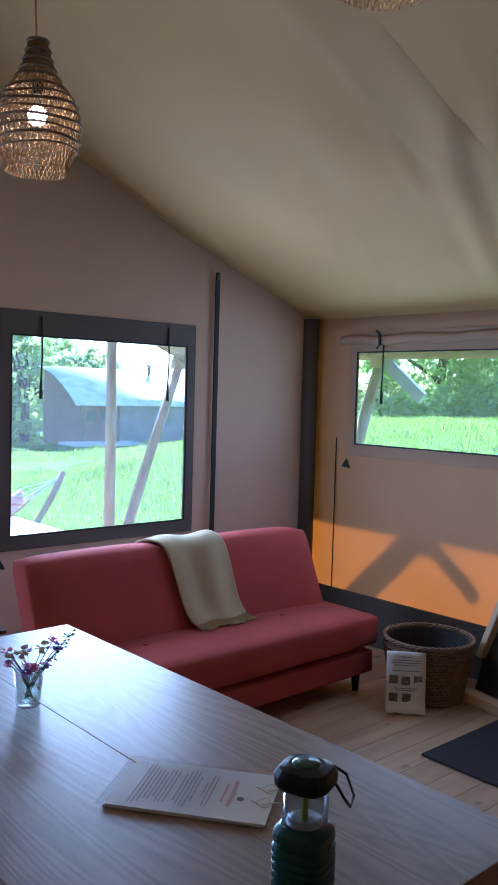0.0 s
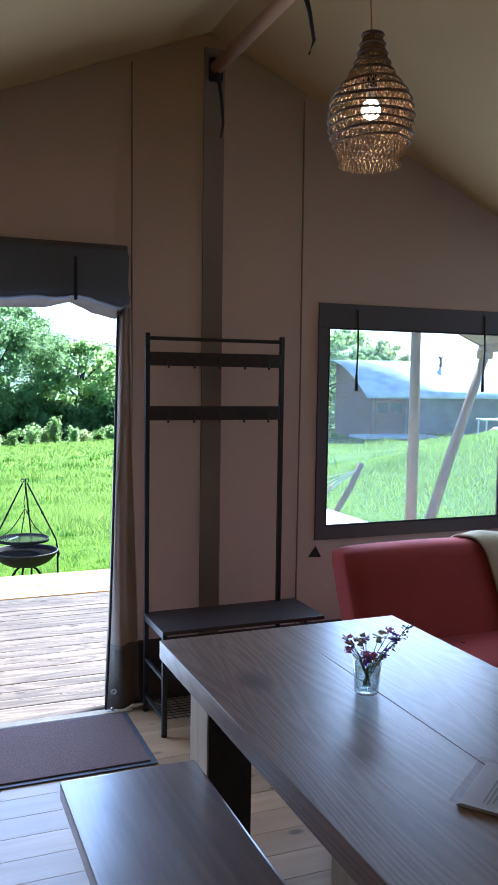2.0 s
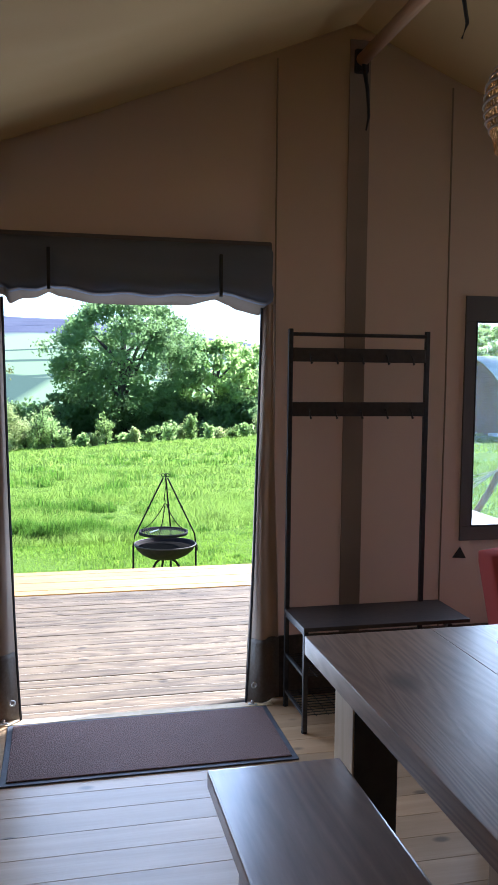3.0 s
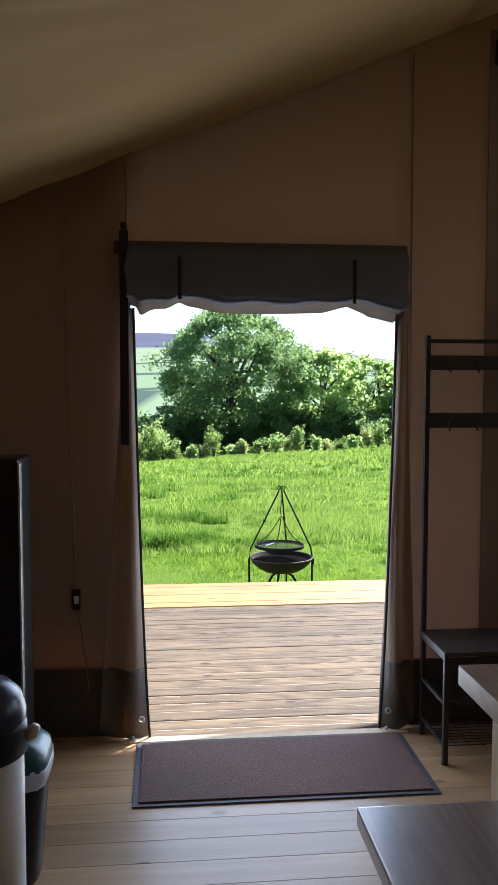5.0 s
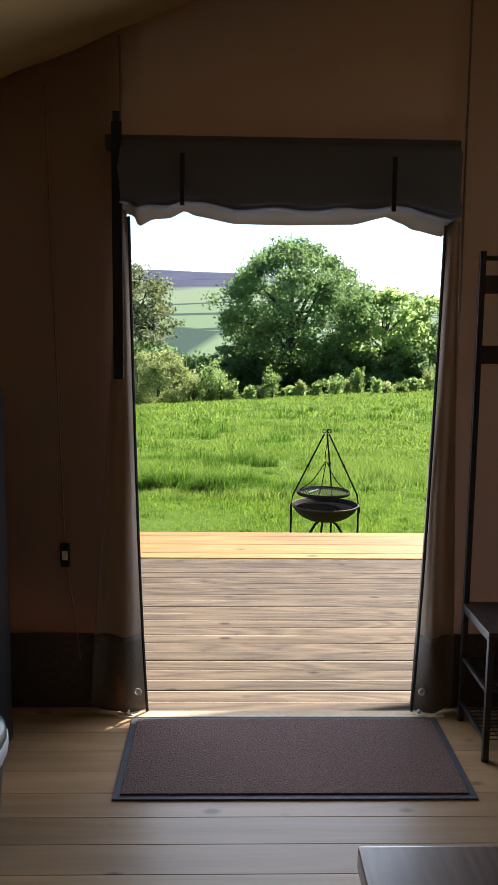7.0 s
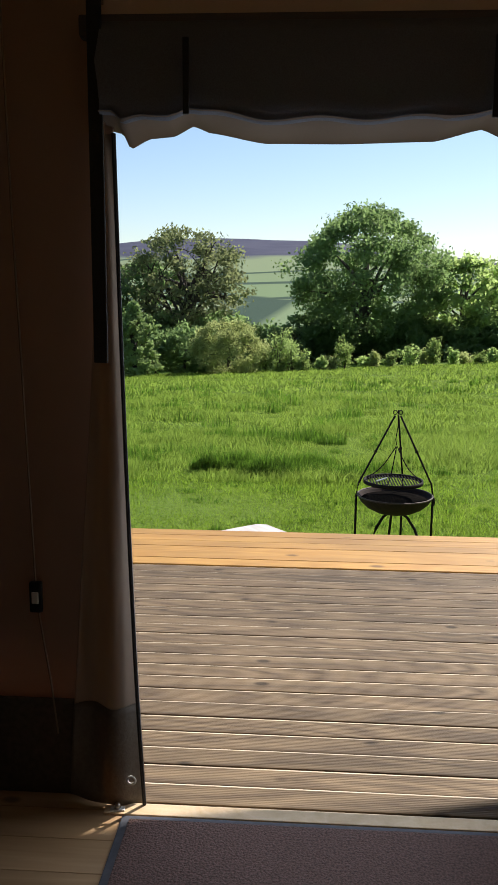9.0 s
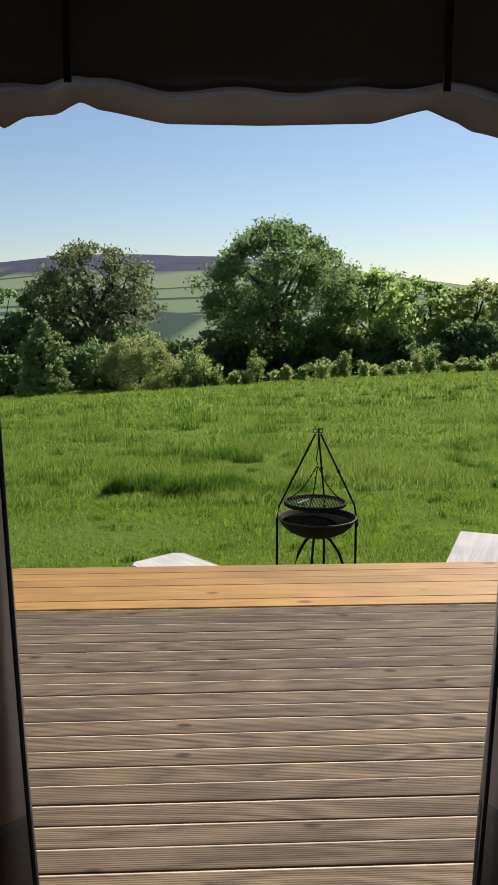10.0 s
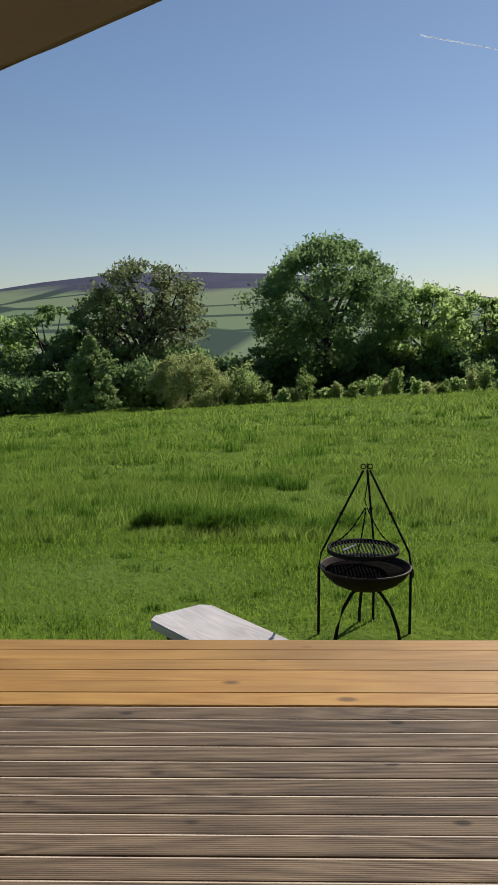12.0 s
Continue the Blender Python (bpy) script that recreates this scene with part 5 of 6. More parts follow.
blades("lawn_grass", "short mown green lawn grass", (-1.8, 6.2, 3.12, 8.8), 120000, 0.022, 0.06, 0.0032, LAWN, 1, 0.8, lawn_keep)
blades("meadow_grass", "long uneven green meadow grass", (-3.5, 9.5, 8.0, 14.5), 150000, 0.045, 0.12, 0.0044, TALLG, 2, 1.7)
blades("meadow_grass", "long uneven green meadow grass", (-7.5, 14.5, 14.5, 26.0), 130000, 0.045, 0.12, 0.0085, TALLG, 6, 1.8)
blades("meadow_grass", "long uneven green meadow grass", (-16.0, 28.0, 26.0, 60.0), 120000, 0.05, 0.14, 0.019, TALLG, 3, 1.8)
blades("meadow_grass", "long green grass beside the deck", (6.7, 22.0, 1.0, 20.0), 90000, 0.05, 0.13, 0.006, TALLG, 4, 0.8)
blades("meadow_grass", "long green grass beside the tent", (7.2, 30.0, -6.0, 16.0), 80000, 0.06, 0.17, 0.009, TALLG, 5, 0.8)


def tufts(name, label, spots, material, seed):
    """Loose clumps of longer grass, one mesh."""
    rng = np.random.default_rng(seed)
    v, f = [], []
    for x, y, r, n, h in spots:
        for _ in range(n):
            a, q = rng.uniform(0, math.tau), r * math.sqrt(rng.uniform(0, 1))
            px, py = x + q * math.cos(a), y + 0.6 * q * math.sin(a)
            hh = h * rng.uniform(0.45, 1.0) * (1.1 - 0.6 * q / r)
            b, w = rng.uniform(0, math.tau), 0.004 * rng.uniform(0.8, 1.6) * max(1.0, y / 12)
            l, lb = hh * rng.uniform(0.1, 0.42), rng.uniform(0, math.tau)
            z = ground_z(px, py) - 0.01
            k = len(v)
            dx, dy, lx, ly = w * math.cos(b), w * math.sin(b), l * math.cos(lb), l * math.sin(lb)
            v += [(px - dx, py - dy, z), (px + dx, py + dy, z), (px + dx * 0.6 + lx * 0.3, py + dy * 0.6 + ly * 0.3, z + hh * 0.6), (px - dx * 0.6 + lx * 0.3, py - dy * 0.6 + ly * 0.3, z + hh * 0.6), (px + lx, py + ly, z + hh * 0.93)]
            f += [(k, k + 1, k + 2, k + 3), (k + 3, k + 2, k + 4)]
    ob = raw(name, v, f, material, smooth=True)
    nrm = np.repeat(rng.normal(0, 0.75, (len(v) // 5, 3)) + np.array([0, 0, 1.0]), 5, 0)
    nrm /= np.linalg.norm(nrm, axis=1)[:, None]
    ob.data.normals_split_custom_set_from_vertices(nrm.tolist())
    tagged(ob, label, "grass", kind="stuff")


rt = random.Random(31)
spots = [(0.85 + 0.2 * k + rt.uniform(-.1, .1), 8.9 + 0.3 * math.sin(k * 1.3), rt.uniform(0.28, 0.48), 1100, rt.uniform(0.36, 0.58)) for k in range(7)]
spots += [(2.1 + 0.2 * k, 8.7 + 0.2 * math.sin(k * 1.7), rt.uniform(0.25, 0.35), 420, rt.uniform(0.2, 0.32)) for k in range(6)]
spots += [(1.0 + 0.3 * k, 12.6 + 0.4 * math.sin(k * 2.1), rt.uniform(0.25, 0.5), 420, rt.uniform(0.3, 0.48)) for k in range(6)]
spots += [(rt.uniform(-5, 9), rt.uniform(8.6, 14), rt.uniform(0.1, 0.38), 110, rt.uniform(0.14, 0.32)) for k in range(120)]
spots += [(rt.uniform(-9, 15), rt.uniform(14, 34), rt.uniform(0.25, 0.7), 90, rt.uniform(0.25, 0.5)) for k in range(150)]
tufts("grass_tuft", "darker long tufts in the meadow grass", spots, TUFTG, 9)
spots = [(rt.uniform(-1.5, 5.5), rt.uniform(3.3, 8.4), rt.uniform(0.1, 0.3), 90, rt.uniform(0.07, 0.12)) for k in range(60)]
tufts("grass_tuft", "small uneven tufts in the mown lawn", spots, TUFTG, 10)


def tree(name, label, x, y, height, radius, leafmat, seed, clusters=170, per=60, leaf=0.26, low=0.22, lopsided=0.0, droop=0.0, conical=False, trunk_r=None, branchy=False):
    """Tapered trunk with forking limbs, and a crown of many small leaves in uneven clumps."""
    rnd = random.Random(seed)
    rng = np.random.default_rng(seed)
    ob = thing(name, label, "bush" if "bush" in name or "hedge" in name else "tree", (x, y, ground_z(x, y) - 0.05))
    tr = trunk_r or height * 0.03
    bm = bmesh.new()
    top = height * 0.62
    tube([(0, 0, 0), (rnd.uniform(-.1, .1), rnd.uniform(-.1, .1), top * 0.35), (rnd.uniform(-.2, .2), rnd.uniform(-.2, .2), top * 0.7), (rnd.uniform(-.4, .4), 0, top)], [tr * 1.35, tr, tr * 0.75, tr * 0.4], 8, bm)
    centers = []
    cz, hz = height * (low + (1 - low) * 0.5), height * (1 - low) * 0.5
    limbs = 26 if branchy else 13
    for k in range(limbs):
        a = k * 2.4 + rnd.uniform(-.4, .4)
        e = rnd.uniform(-0.35, 0.95)
        rr = radius * math.sqrt(max(0.05, 1 - e * e)) * rnd.uniform(0.6, 0.92)
        end = Vector((rr * math.cos(a), rr * math.sin(a), cz + e * hz * 0.9))
        start = Vector((0, 0, top * rnd.uniform(0.3, 0.95)))
        mid = start.lerp(end, 0.5) + Vector((rnd.uniform(-.1, .1) * radius, rnd.uniform(-.1, .1) * radius, height * 0.03))
        tube([start, mid, end], [tr * 0.42, tr * 0.28, tr * 0.08], 5, bm)
        if branchy:
            for _ in range(3):
                q = mid.lerp(end, rnd.uniform(0, .7))
                tip = q + Vector((rnd.uniform(-1, 1), rnd.uniform(-1, 1), rnd.uniform(-.2, 1))) * radius * 0.3
                tube([q, q.lerp(tip, 0.5) + Vector((0, 0, 0.15)), tip], [tr * 0.16, tr * 0.1, tr * 0.03], 4, bm)
        centers.append(end)
    part("trunk", bm, BARK, ob)
    while len(centers) < clusters:
        e = rnd.uniform(-1, 1)
        a = rnd.uniform(0, math.tau)
        shell = rnd.uniform(0.55, 1.0) ** 0.6
        if conical:
            f = (e + 1) / 2
            rr = radius * (1 - f) ** 0.8 * shell
        else:
            rr = radius * math.sqrt(1 - e * e) * shell
            rr *= 1 + 0.28 * noise.noise(Vector((math.cos(a) * 1.7, math.sin(a) * 1.7, e * 2 + seed)))
        c = Vector((rr * math.cos(a) + lopsided * radius * max(0, -e), rr * math.sin(a), cz + e * hz * (0.9 + 0.2 * noise.noise(Vector((math.cos(a) * 2, math.sin(a) * 2, seed * 1.3))))))
        centers.append(c)
    cs = np.array([tuple(c) for c in centers])
    cr = radius * (rng.uniform(0.10, 0.22, len(cs)) if clusters > 100 else rng.uniform(0.2, 0.42, len(cs)))
    idx = np.repeat(np.arange(len(cs)), per)
    d = rng.normal(size=(len(idx), 3))
    d /= np.linalg.norm(d, axis=1)[:, None]
    rad = cr[idx] * rng.uniform(0.3, 1.0, len(idx)) * np.where(rng.uniform(0, 1, len(idx)) < 0.15, 1.25, 1.0)
    p = cs[idx] + d * rad[:, None] * np.array([1.15, 1.15, 0.75])
    if droop:
        p[:, 2] -= droop * rng.uniform(0, 1, len(idx)) * rad
    p[:, 2] = np.maximum(p[:, 2], 0.1)
    u = rng.normal(size=(len(idx), 3))
    u /= np.linalg.norm(u, axis=1)[:, None]
    w = np.cross(u, d + 0.3 * rng.normal(size=d.shape))
    w /= np.linalg.norm(w, axis=1)[:, None]
    s = (leaf * rng.uniform(0.6, 1.3, len(idx)))[:, None]
    v = np.stack([p - u * s * 0.5, p + w * s * 0.32, p + u * s * 0.6, p - w * s * 0.32], 1).reshape(-1, 3)
    faces = (np.arange(len(idx))[:, None] * 4 + np.arange(4)[None, :]).tolist()
    raw("crown", v.tolist(), faces, leafmat, ob)
    return ob


def shrub(label, x, y, height, radius, leafmat, seed):
    """A hedge shrub: shoots fanning up from the base, leaved along their length."""
    rng = np.random.default_rng(seed)
    ob = thing("hedge_bush", label, "bush", (x, y, ground_z(x, y) - 0.04))
    bm = bmesh.new()
    centres = []
    for k in range(11):
        a, out = rng.uniform(0, math.tau), radius * rng.uniform(0.15, 1.0)
        tip = Vector((out * math.cos(a), out * math.sin(a), height * rng.uniform(0.55, 1.0) * (1.1 - 0.35 * out / radius)))
        mid = Vector((tip.x * 0.35, tip.y * 0.35, tip.z * 0.55))
        tube([(0, 0, 0), mid, tip], [0.03, 0.02, 0.006], 4, bm)
        for _ in range(85):
            f = rng.uniform(0.12, 1.0) ** 0.8
            c = (mid * (2 * f) if f < 0.5 else mid.lerp(tip, 2 * f - 1))
            spread = 0.26 * radius * (1.15 - f) + 0.05
            centres.append((c.x + rng.normal() * spread, c.y + rng.normal() * spread, max(0.05, c.z + rng.normal() * spread * 0.6)))
    part("stems", bm, BARK, ob)
    p = np.array(centres)
    u = rng.normal(size=p.shape) + np.array([0, 0, 0.6])
    u /= np.linalg.norm(u, axis=1)[:, None]
    w = np.cross(u, rng.normal(size=p.shape))
    w /= np.linalg.norm(w, axis=1)[:, None]
    size = (0.17 * rng.uniform(0.6, 1.3, len(p)))[:, None]
    v = np.stack([p - u * size * 0.5, p + w * size * 0.3, p + u * size * 0.6, p - w * size * 0.3], 1).reshape(-1, 3)
    raw("leaves", v.tolist(), (np.arange(len(p))[:, None] * 4 + np.arange(4)[None, :]).tolist(), leafmat, ob)
    return ob


def at_far(px, depth):
    """Place in the far treeline: px is the sideways tangent from the doorway's axis."""
    return 2.05 + px * depth, depth


T = tree
x, y = at_far(0.074, 74)
T("oak_tree", "large dark green broadleaf tree at the meadow's edge", x, y, 13.7, 6.9, OAKLEAF, 21, 310, 130, 0.30, 0.11, trunk_r=0.55)
x, y = at_far(0.195, 75)
T("tree", "rounded green tree beside the great tree", x, y, 9.6, 4.6, BRIGHTLEAF, 22, 150, 60, 0.42, 0.06)
# haze over these right-hand trees is put into lighter leaf colours
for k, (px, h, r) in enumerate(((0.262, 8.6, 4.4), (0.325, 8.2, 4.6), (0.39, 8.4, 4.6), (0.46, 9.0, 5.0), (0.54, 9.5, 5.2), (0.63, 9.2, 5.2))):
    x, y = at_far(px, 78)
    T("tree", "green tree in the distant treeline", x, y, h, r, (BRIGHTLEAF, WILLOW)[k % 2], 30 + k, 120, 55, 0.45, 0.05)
x, y = at_far(-0.142, 76)
T("oak_tree", "thinly leaved spreading tree with dark limbs", x, y, 13.2, 5.8, PALELEAF, 41, 210, 50, 0.32, 0.20, trunk_r=0.5, branchy=True)
x, y = at_far(-0.195, 77)
T("tree", "dark green tree below the spreading tree", x, y, 10.6, 4.2, OAKLEAF, 42, 110, 60, 0.4, 0.02)
x, y = at_far(-0.265, 77)
T("tree", "green tree in the distant treeline", x, y, 10.0, 4.6, OAKLEAF, 43, 110, 55, 0.42, 0.02)
x, y = at_far(-0.335, 79)
T("tree", "green tree in the distant treeline", x, y, 10.0, 4.8, BRIGHTLEAF, 44, 120, 55, 0.42, 0.02)
x, y = at_far(-0.105, 75.5)
T("tree", "shadowy thicket under the spreading tree", x, y, 5.2, 3.6, OAKLEAF, 45, 100, 55, 0.4, 0.0)
x, y = at_far(-0.213, 56)
T("conifer_tree", "small cone shaped green tree", x, y, 5.4, 1.9, CONIFER, 46, 230, 90, 0.2, 0.0, conical=True, droop=0.5)
x, y = at_far(-0.092, 57)
T("willow_bush", "soft rounded grey green willow bush", x, y, 3.9, 2.7, WILLOW, 47, 190, 150, 0.13, 0.0, droop=0.8)
x, y = at_far(-0.030, 58)
shrub("bright green leafy bush in the hedge", x, y, 3.7, 1.6, BRIGHTLEAF, 48)
shrub("bright green leafy bush in the hedge", x + 1.0, y - 0.6, 2.6, 1.3, BRIGHTLEAF, 49)
x, y = at_far(0.03, 74)
T("bush", "dark bush under the great tree", x, y, 4.0, 3.0, OAKLEAF, 49, 80, 60, 0.36, 0.0)
x, y = at_far(0.12, 73.5)
T("bush", "dark bush under the great tree", x, y, 4.2, 4.0, OAKLEAF, 50, 110, 60, 0.36, 0.0)
x, y = at_far(0.2, 74)
T("bush", "dark bush in the hedge", x, y, 4.2, 4.0, OAKLEAF, 51, 110, 60, 0.36, 0.0)
rnd = random.Random(76)
for k in range(26):
    px = -0.42 + k * 0.042 + rnd.uniform(-0.01, 0.01)
    x, y = at_far(px, 72.5 + rnd.uniform(-1, 1))
    T("bush", "dark green thicket bush under the trees", x, y, rnd.uniform(3.2, 4.8) + (1.0 if px < -0.1 else 0), rnd.uniform(2.0, 2.8), OAKLEAF, 200 + k, 55, 60, 0.36, 0.0)
for k in range(9):
    x, y = at_far(-0.40 + k * 0.036, 61.0 + rnd.uniform(-0.8, 0.8))
    T("bush", "dark bramble bush at the meadow's edge", x, y, rnd.uniform(2.4, 3.6), rnd.uniform(1.6, 2.2), OAKLEAF, 240 + k, 46, 55, 0.3, 0.0)
rnd = random.Random(77)
for k in range(40):
    px = -0.10 + k * 0.0175 + rnd.uniform(-0.006, 0.006)
    if px < -0.05 and k < 2:
        continue
    x, y = at_far(px, 57.5 + rnd.uniform(-1.2, 1.2))
    shrub("pale green hedge shrub along the meadow", x, y, rnd.uniform(0.9, 1.9) + (0.8 if k % 6 == 3 else 0.0), rnd.uniform(0.55, 1.0), (BLOSSOM, BRIGHTLEAF, WILLOW)[k % 3], 80 + k)
# trees seen past the lodge and beside the tent
for k, (x, y, h, r) in enumerate(((24.4, 41.0, 8.0, 3.0), (22.6, 43.0, 7.2, 2.8), (28.0, 47, 5.6, 2.6), (33.0, 50, 5.8, 2.8), (45, 46, 6.0, 3.2))):
    T("tree", "leafy green tree behind the lodge", x, y, h, r, (BRIGHTLEAF, OAKLEAF)[k % 2], 120 + k, 120, 50, 0.34, 0.03)
for k in range(9):
    x, y = 24.5 + 0.6 * math.sin(k * 2.1), -1.5 + k * 2.3
    T("bush", "pale flowering bush beyond the long grass", x + 3.5, y, 1.5 + 0.5 * math.sin(k * 1.7), 1.5, (BLOSSOM, BRIGHTLEAF, WILLOW)[k % 3], 260 + k, 50, 60, 0.2, 0.0)
for k, (x, y, h, r) in enumerate(((34, 7, 11, 5.5), (36, 16, 11, 5.5), (36, -3, 11, 5.5), (31, 10.5, 9, 4.2), (33.5, 7.0, 10, 4.6), (30, 16.0, 7.5, 3.4), (32, 3.0, 9.5, 4.6), (33, 13, 11, 5), (30, -2, 10, 5))):
    T("tree", "leafy green tree beyond the grass", x, y, h, r, (WILLOW, BRIGHTLEAF)[k % 2], 140 + k, 150, 70, 0.24, 0.0)


# ---- fire pit, benches, hammock, lodge ----
def make_fire_pit():
    g = ground_z(2.84, 5.18)
    ob = thing("fire_pit", "black iron fire bowl with hanging grill on tripod", "fire pit", (2.84, 5.18, g))
    rz, ap = -0.28 - g, 0.487 - g
    prof = [(0.0, rz - 0.165), (0.10, rz - 0.163), (0.18, rz - 0.148), (0.255, rz - 0.11), (0.31, rz - 0.06), (0.338, rz - 0.015), (0.346, rz), (0.335, rz + 0.003), (0.322, rz - 0.012), (0.28, rz - 0.065), (0.19, rz - 0.12), (0.0, rz - 0.145)]
    bowl = part("bowl", lathe(prof, 48), RUSTY, ob, "shallow blackened steel bowl", True)
    part("ash_bed", lathe([(0.0, rz - 0.022), (0.12, rz - 0.02), (0.24, rz - 0.027), (0.312, rz - 0.034), (0.29, rz - 0.05)], 32), SOOT, bowl, "black charred ash filling the bowl", True)
    part("rim", ring(0, 0, rz + 0.002, 0.341, 0.008, 48, 8), RIM, bowl, "worn bare metal rim", True)
    for a in (-2.55, -0.55, 1.6):
        c, s = math.cos(a), math.sin(a)
        pts = [(0.05 * c, 0.05 * s, rz - 0.15), (0.13 * c, 0.13 * s, rz - 0.19), (0.21 * c, 0.21 * s, rz - 0.29), (0.27 * c, 0.27 * s, (rz - 0.29) * 0.4), (0.29 * c, 0.29 * s, 0.0)]
        part("bowl_leg", tube(pts, 0.013, 8), IRON, ob, smooth=True)
    for a in (math.pi * 0.98, math.pi * 0.03, math.pi * 0.40):
        c, s = math.cos(a), math.sin(a)
        k = Vector((0.025 * c, 0.025 * s, ap - 0.03))
        b = Vector((0.352 * c, 0.352 * s, rz - 0.01))
        b2 = Vector((0.335 * c, 0.335 * s, rz + 0.10))
        rod = part("tripod_rod", tube([k, k.lerp(b2, 0.55), b2, b], 0.0085, 8), IRON, ob, smooth=True)
        m = k.lerp(b2, 0.52)
        part("collar", lathe([(0.0, -0.016), (0.013, -0.012), (0.015, 0.0), (0.013, 0.012), (0.0, 0.016)], 10, m), IRON, rod)
        part("tripod_leg", tube([b, (0.352 * c, 0.352 * s, -0.02)], 0.011, 8), IRON, ob, smooth=True)
        part("loop", tube([(k + Vector((0.018 * math.cos(q) * c, 0.018 * math.cos(q) * s, 0.03 + 0.018 * math.sin(q)))) for q in [w * math.tau / 12 for w in range(13)]], 0.005, 6, None, False), IRON, rod)
    part("side_ring", tube([(0.352 + 0.006, 0.028 * math.sin(q), rz - 0.055 + 0.034 * math.cos(q)) for q in [w * math.tau / 14 for w in range(15)]], 0.005, 6, None, False), IRON, ob, "hanging carry ring")
    gz = rz + 0.135
    hook = ap - 0.30
    part("hanger", tube([(0, 0, ap - 0.02), (0.006, 0, ap - 0.12), (-0.012, 0, hook + 0.05), (0.0, 0, hook)], 0.0045, 6), IRON, ob)
    gx, gy = -0.02, 0.0
    grill = part("grill", ring(gx, gy, gz, 0.262, 0.010, 44, 6), IRON, ob, "round black grill", True)
    part("grill_rim", lathe([(0.252, gz - 0.022), (0.272, gz - 0.020), (0.272, gz + 0.012), (0.262, gz + 0.012)], 44, (gx, gy, 0)), IRON, grill, smooth=True)
    bm = bmesh.new()
    for k in range(19):
        xx = -0.234 + 0.026 * k
        h = math.sqrt(max(0.001, 0.258 ** 2 - xx * xx))
        tube([(gx + xx, gy - h, gz - 0.004), (gx + xx, gy + h, gz - 0.004)], 0.0065, 5, bm)
    part("bars", bm, IRON, grill)
    for a in (2.7, 0.35, 4.4):
        e = Vector((gx + 0.25 * math.cos(a), gy + 0.25 * math.sin(a), gz + 0.01))
        s0 = Vector((0, 0, hook))
        bm = bmesh.new()
        for k in range(18):
            p = s0.lerp(e, (k + 0.5) / 18)
            p.z -= 0.05 * math.sin(math.pi * (k + 0.5) / 18)
            q = s0.lerp(e, (k + 1.4) / 18)
            q.z -= 0.05 * math.sin(math.pi * min(1, (k + 1.4) / 18))
            tube([p, q], 0.0045 + 0.002 * (k % 2), 5, bm)
        part("chain", bm, IRON, ob)
    part("tongs", tube([(gx - 0.16, gy - 0.09, gz + 0.012), (gx - 0.05, gy + 0.06, gz + 0.016)], [0.010, 0.005], 6), STEELP, ob, "pale metal tongs lying on the grill")


make_fire_pit()


def plank_bench(x, y, rz, length, width, top, label, chamfer):
    g = ground_z(x, y)
    ob = thing("plank_bench", label, "bench", (x, y, g), rz, group="benches round the fire")
    h = top - g
    bm = bmesh.new()
    outline = [(-width / 2 + chamfer, length / 2), (width / 2 - chamfer, length / 2), (width / 2, length / 2 - chamfer), (width / 2, -length / 2), (-width / 2, -length / 2), (-width / 2, length / 2 - chamfer)]
    f = bm.faces.new([bm.verts.new((a, b, h)) for a, b in outline[::-1]])
    r = bmesh.ops.extrude_face_region(bm, geom=[f])
    bmesh.ops.translate(bm, verts=[v for v in r["geom"] if isinstance(v, bmesh.types.BMVert)], vec=(0, 0, -0.065))
    bmesh.ops.recalc_face_normals(bm, faces=bm.faces[:])
    bmesh.ops.bevel(bm, geom=bm.edges[:], offset=0.008, segments=2, affect="EDGES")
    part("seat", bm, GREYW, ob)
    for yy in (length / 2 - 0.22, -length / 2 + 0.2):
        part("leg", box(-width * 0.36, width * 0.36, yy - 0.06, yy + 0.06, 0.0, h - 0.066, 0.01), BARK, ob)


plank_bench(1.96, 4.43, 39, 1.75, 0.55, -0.60, "low silver grey plank bench on the lawn", 0.07)
plank_bench(4.10, 4.60, -23, 1.7, 0.48, -0.50, "wide sun bleached plank bench on the lawn", 0.02)


def make_hammock():
    g = ground_z(6.3, 6.38)
    ob = thing("hammock", "red striped hammock slung from a curved wooden stand", "hammock", (6.3, 6.38, g))
    arc = []
    for k in range(15):
        s = k / 7 - 1
        arc.append((1.30 * s, -0.1 * s, 0.10 + 1.16 * abs(s) ** 2.6))
    part("stand", tube(arc, 0.045, 10), POLEW, ob, "curved brown wooden beam", True)
    for x in (-0.55, 0.55):
        part("foot", box(x - 0.05, x + 0.05, -0.6, 0.6, 0.0, 0.09, 0.01), POLEW, ob)
    verts, faces = [], []
    for i in range(17):
        u = i / 8 - 1
        for j in range(7):
            w = j / 3 - 1
            half = 0.42 * (1 - 0.55 * u * u)
            verts.append((0.82 * u, half * w, 0.52 + 0.34 * u * u + 0.16 * w * w))
    for i in range(16):
        for j in range(6):
            a = i * 7 + j
            faces.append((a, a + 1, a + 8, a + 7))
    o = raw("cloth", verts, faces, HAMRED, ob, True)
    o["label"] = "red and cream striped cloth"
    o.modifiers.new("thick", "SOLIDIFY").thickness = 0.006
    bm = bmesh.new()
    for sx in (1, -1):
        for j in range(9):
            w = j / 4 - 1
            tube([(sx * 0.82, 0.19 * w, 0.86 + 0.16 * w * w), (sx * 1.22, -0.1 * sx, 1.16)], 0.005, 5, bm)
        tube([(sx * 1.2, -0.1 * sx, 1.15), (sx * 1.29, -0.1 * sx, 1.2)], 0.014, 6, bm)
    part("ropes", bm, HAMROPE, ob, "white fan of ropes")


make_hammock()


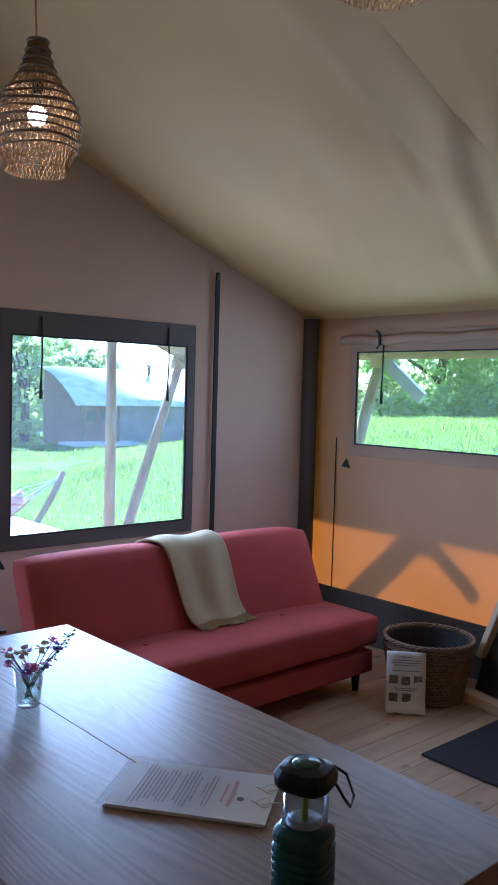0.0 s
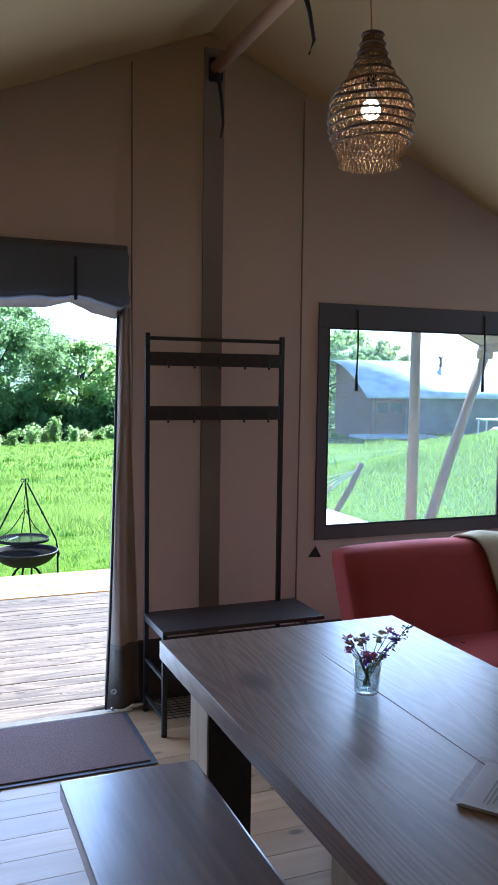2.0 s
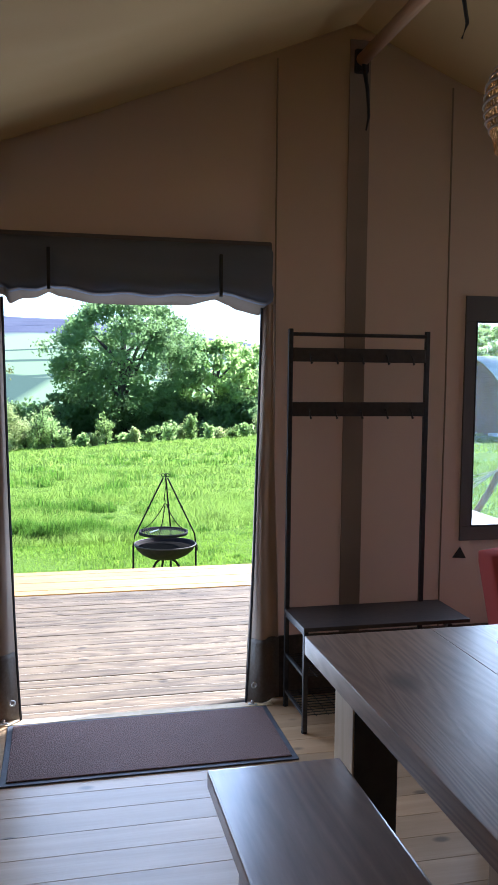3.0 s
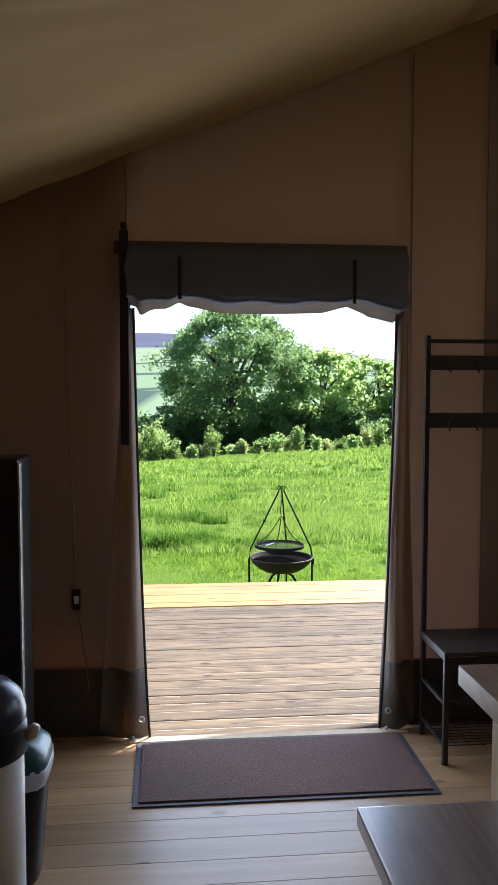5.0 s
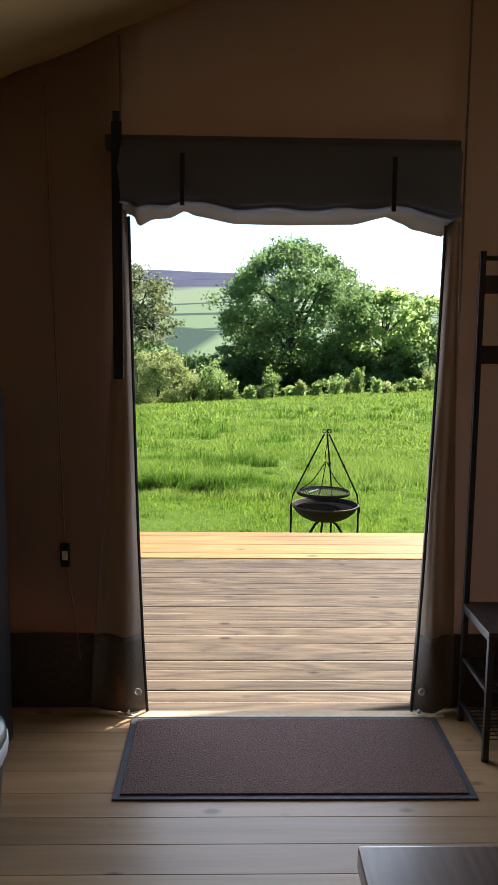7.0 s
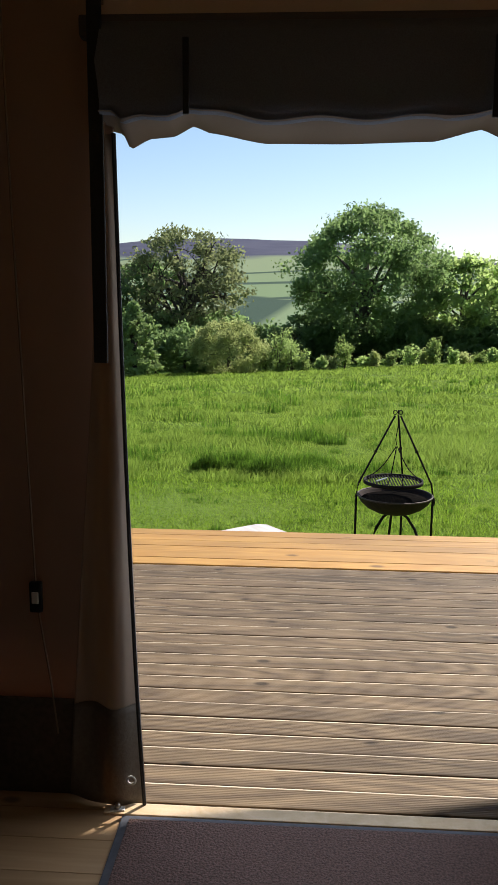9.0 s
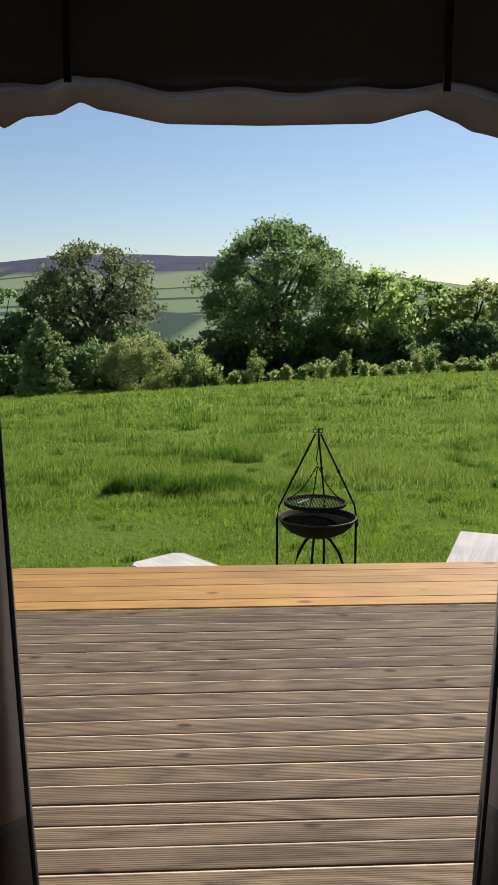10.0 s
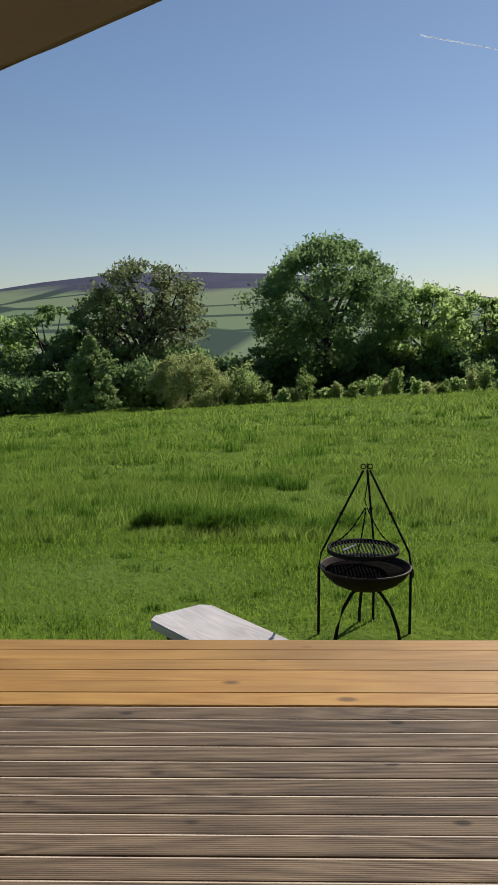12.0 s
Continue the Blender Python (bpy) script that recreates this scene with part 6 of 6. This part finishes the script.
def make_lodge():
    x, y = 23.5, 33.5
    ob = thing("lodge", "red brown clad lodge under a pale curved roof", "lodge", (x, y, -1.45), -4)
    W, D, H = 10.5, 4.6, 2.3

    def verge(f):
        """Roof height at a share f of the depth: a convex rise from the front eave to the back."""
        return H - 0.05 + 2.0 * math.sin(f * math.pi / 2) ** 0.9

    for k in range(14):
        z = 0.35 + k * 0.14
        part("cladding_board", box(0.3, 2.2, 0.0, 0.05, z, z + 0.132, 0.004), LODGEW, ob)
    for k in range(26):
        z = 0.35 + k * 0.14
        f0 = 0.0 if z + 0.14 < verge(0) else min(0.97, next(q / 40 for q in range(41) if verge(q / 40) > z + 0.16 or q == 40))
        part("gable_board", box(0.24, 0.29, f0 * D, D, z, z + 0.132, 0.004), LODGEW, ob)
    # plain grey front wall to the right of the cladding
    part("canvas_side", box(2.2, W, 0.0, 0.06, 0.3, H, 0.01), LODGEGREY, ob, "plain grey front side")
    part("wall", box(0.3, W, 0.07, D, 0.0, H, 0), LODGEW, ob)
    n = 12
    verts, faces = [], []
    for k in range(n + 1):
        f = k / n
        verts += [(-0.25, -0.5 + (D + 0.5) * f, verge(f)), (W + 0.6, -0.5 + (D + 0.5) * f, verge(f))]
    for k in range(n):
        faces.append((2 * k, 2 * k + 1, 2 * k + 3, 2 * k + 2))
    r = raw("roof", verts, faces, LODGEROOF, ob, True)
    r.modifiers.new("thick", "SOLIDIFY").thickness = 0.08
    part("back_wall", box(0.3, W, D - 0.08, D, H, verge(1.0) - 0.1, 0), LODGEW, ob)
    part("flue", lathe([(0.0, 0.0), (0.08, 0.0), (0.08, 0.6), (0.16, 0.62), (0.16, 0.7), (0.0, 0.78)], 12, (W * 0.55, 2.6, H + 1.5)), METAL, r)
    part("porch_deck", box(-1.0, 3.0, -2.0, 0.0, 0.2, 0.34, 0.02), GREYW, ob)
    for px in (0.3, 2.2):
        part("post", box(px - 0.05, px + 0.05, -0.45, -0.35, 0.34, H, 0.01), LODGEW, ob)
    for px in (0.45, 1.3):
        w = part("window", box(px, px + 0.75, -0.03, 0.0, 1.35, 2.0, 0.01), LODGEW, ob)
        part("pane", box(px + 0.06, px + 0.69, -0.036, -0.028, 1.41, 1.94, 0), LODGEGLASS, w)


make_lodge()
ob = thing("garden_table", "small white table standing out on the grass", "table", (27.5, 28.5, ground_z(27.5, 28.5)))
part("top", box(-0.7, 0.7, -0.4, 0.4, 0.9, 0.98, 0.02), WHITEP, ob)
for sx in (-0.6, 0.6):
    for sy in (-0.3, 0.3):
        part("leg", box(sx - 0.03, sx + 0.03, sy - 0.03, sy + 0.03, 0.0, 0.9, 0), WHITEP, ob)
ball = part("play_ball", lathe([(0.35 * math.sin(k * math.pi / 12), 0.35 - 0.35 * math.cos(k * math.pi / 12)) for k in range(13)], 20), BALLP, smooth=True)
ball.location = (26.5, 27.0, ground_z(26.5, 27.0))
tagged(ball, "big pink ball lying on the grass", "ball")

# thin condensation trail high in the sky
trail = thing("contrail", "thin white condensation trail across the sky", "contrail", (249.0, 1400.0, 462.0), kind="structure")
part("streak", tube([(11.0 * k, 0.0, -2.02 * k) for k in range(14)], [1.5 - 0.06 * k for k in range(14)], 6), TRAIL, trail)
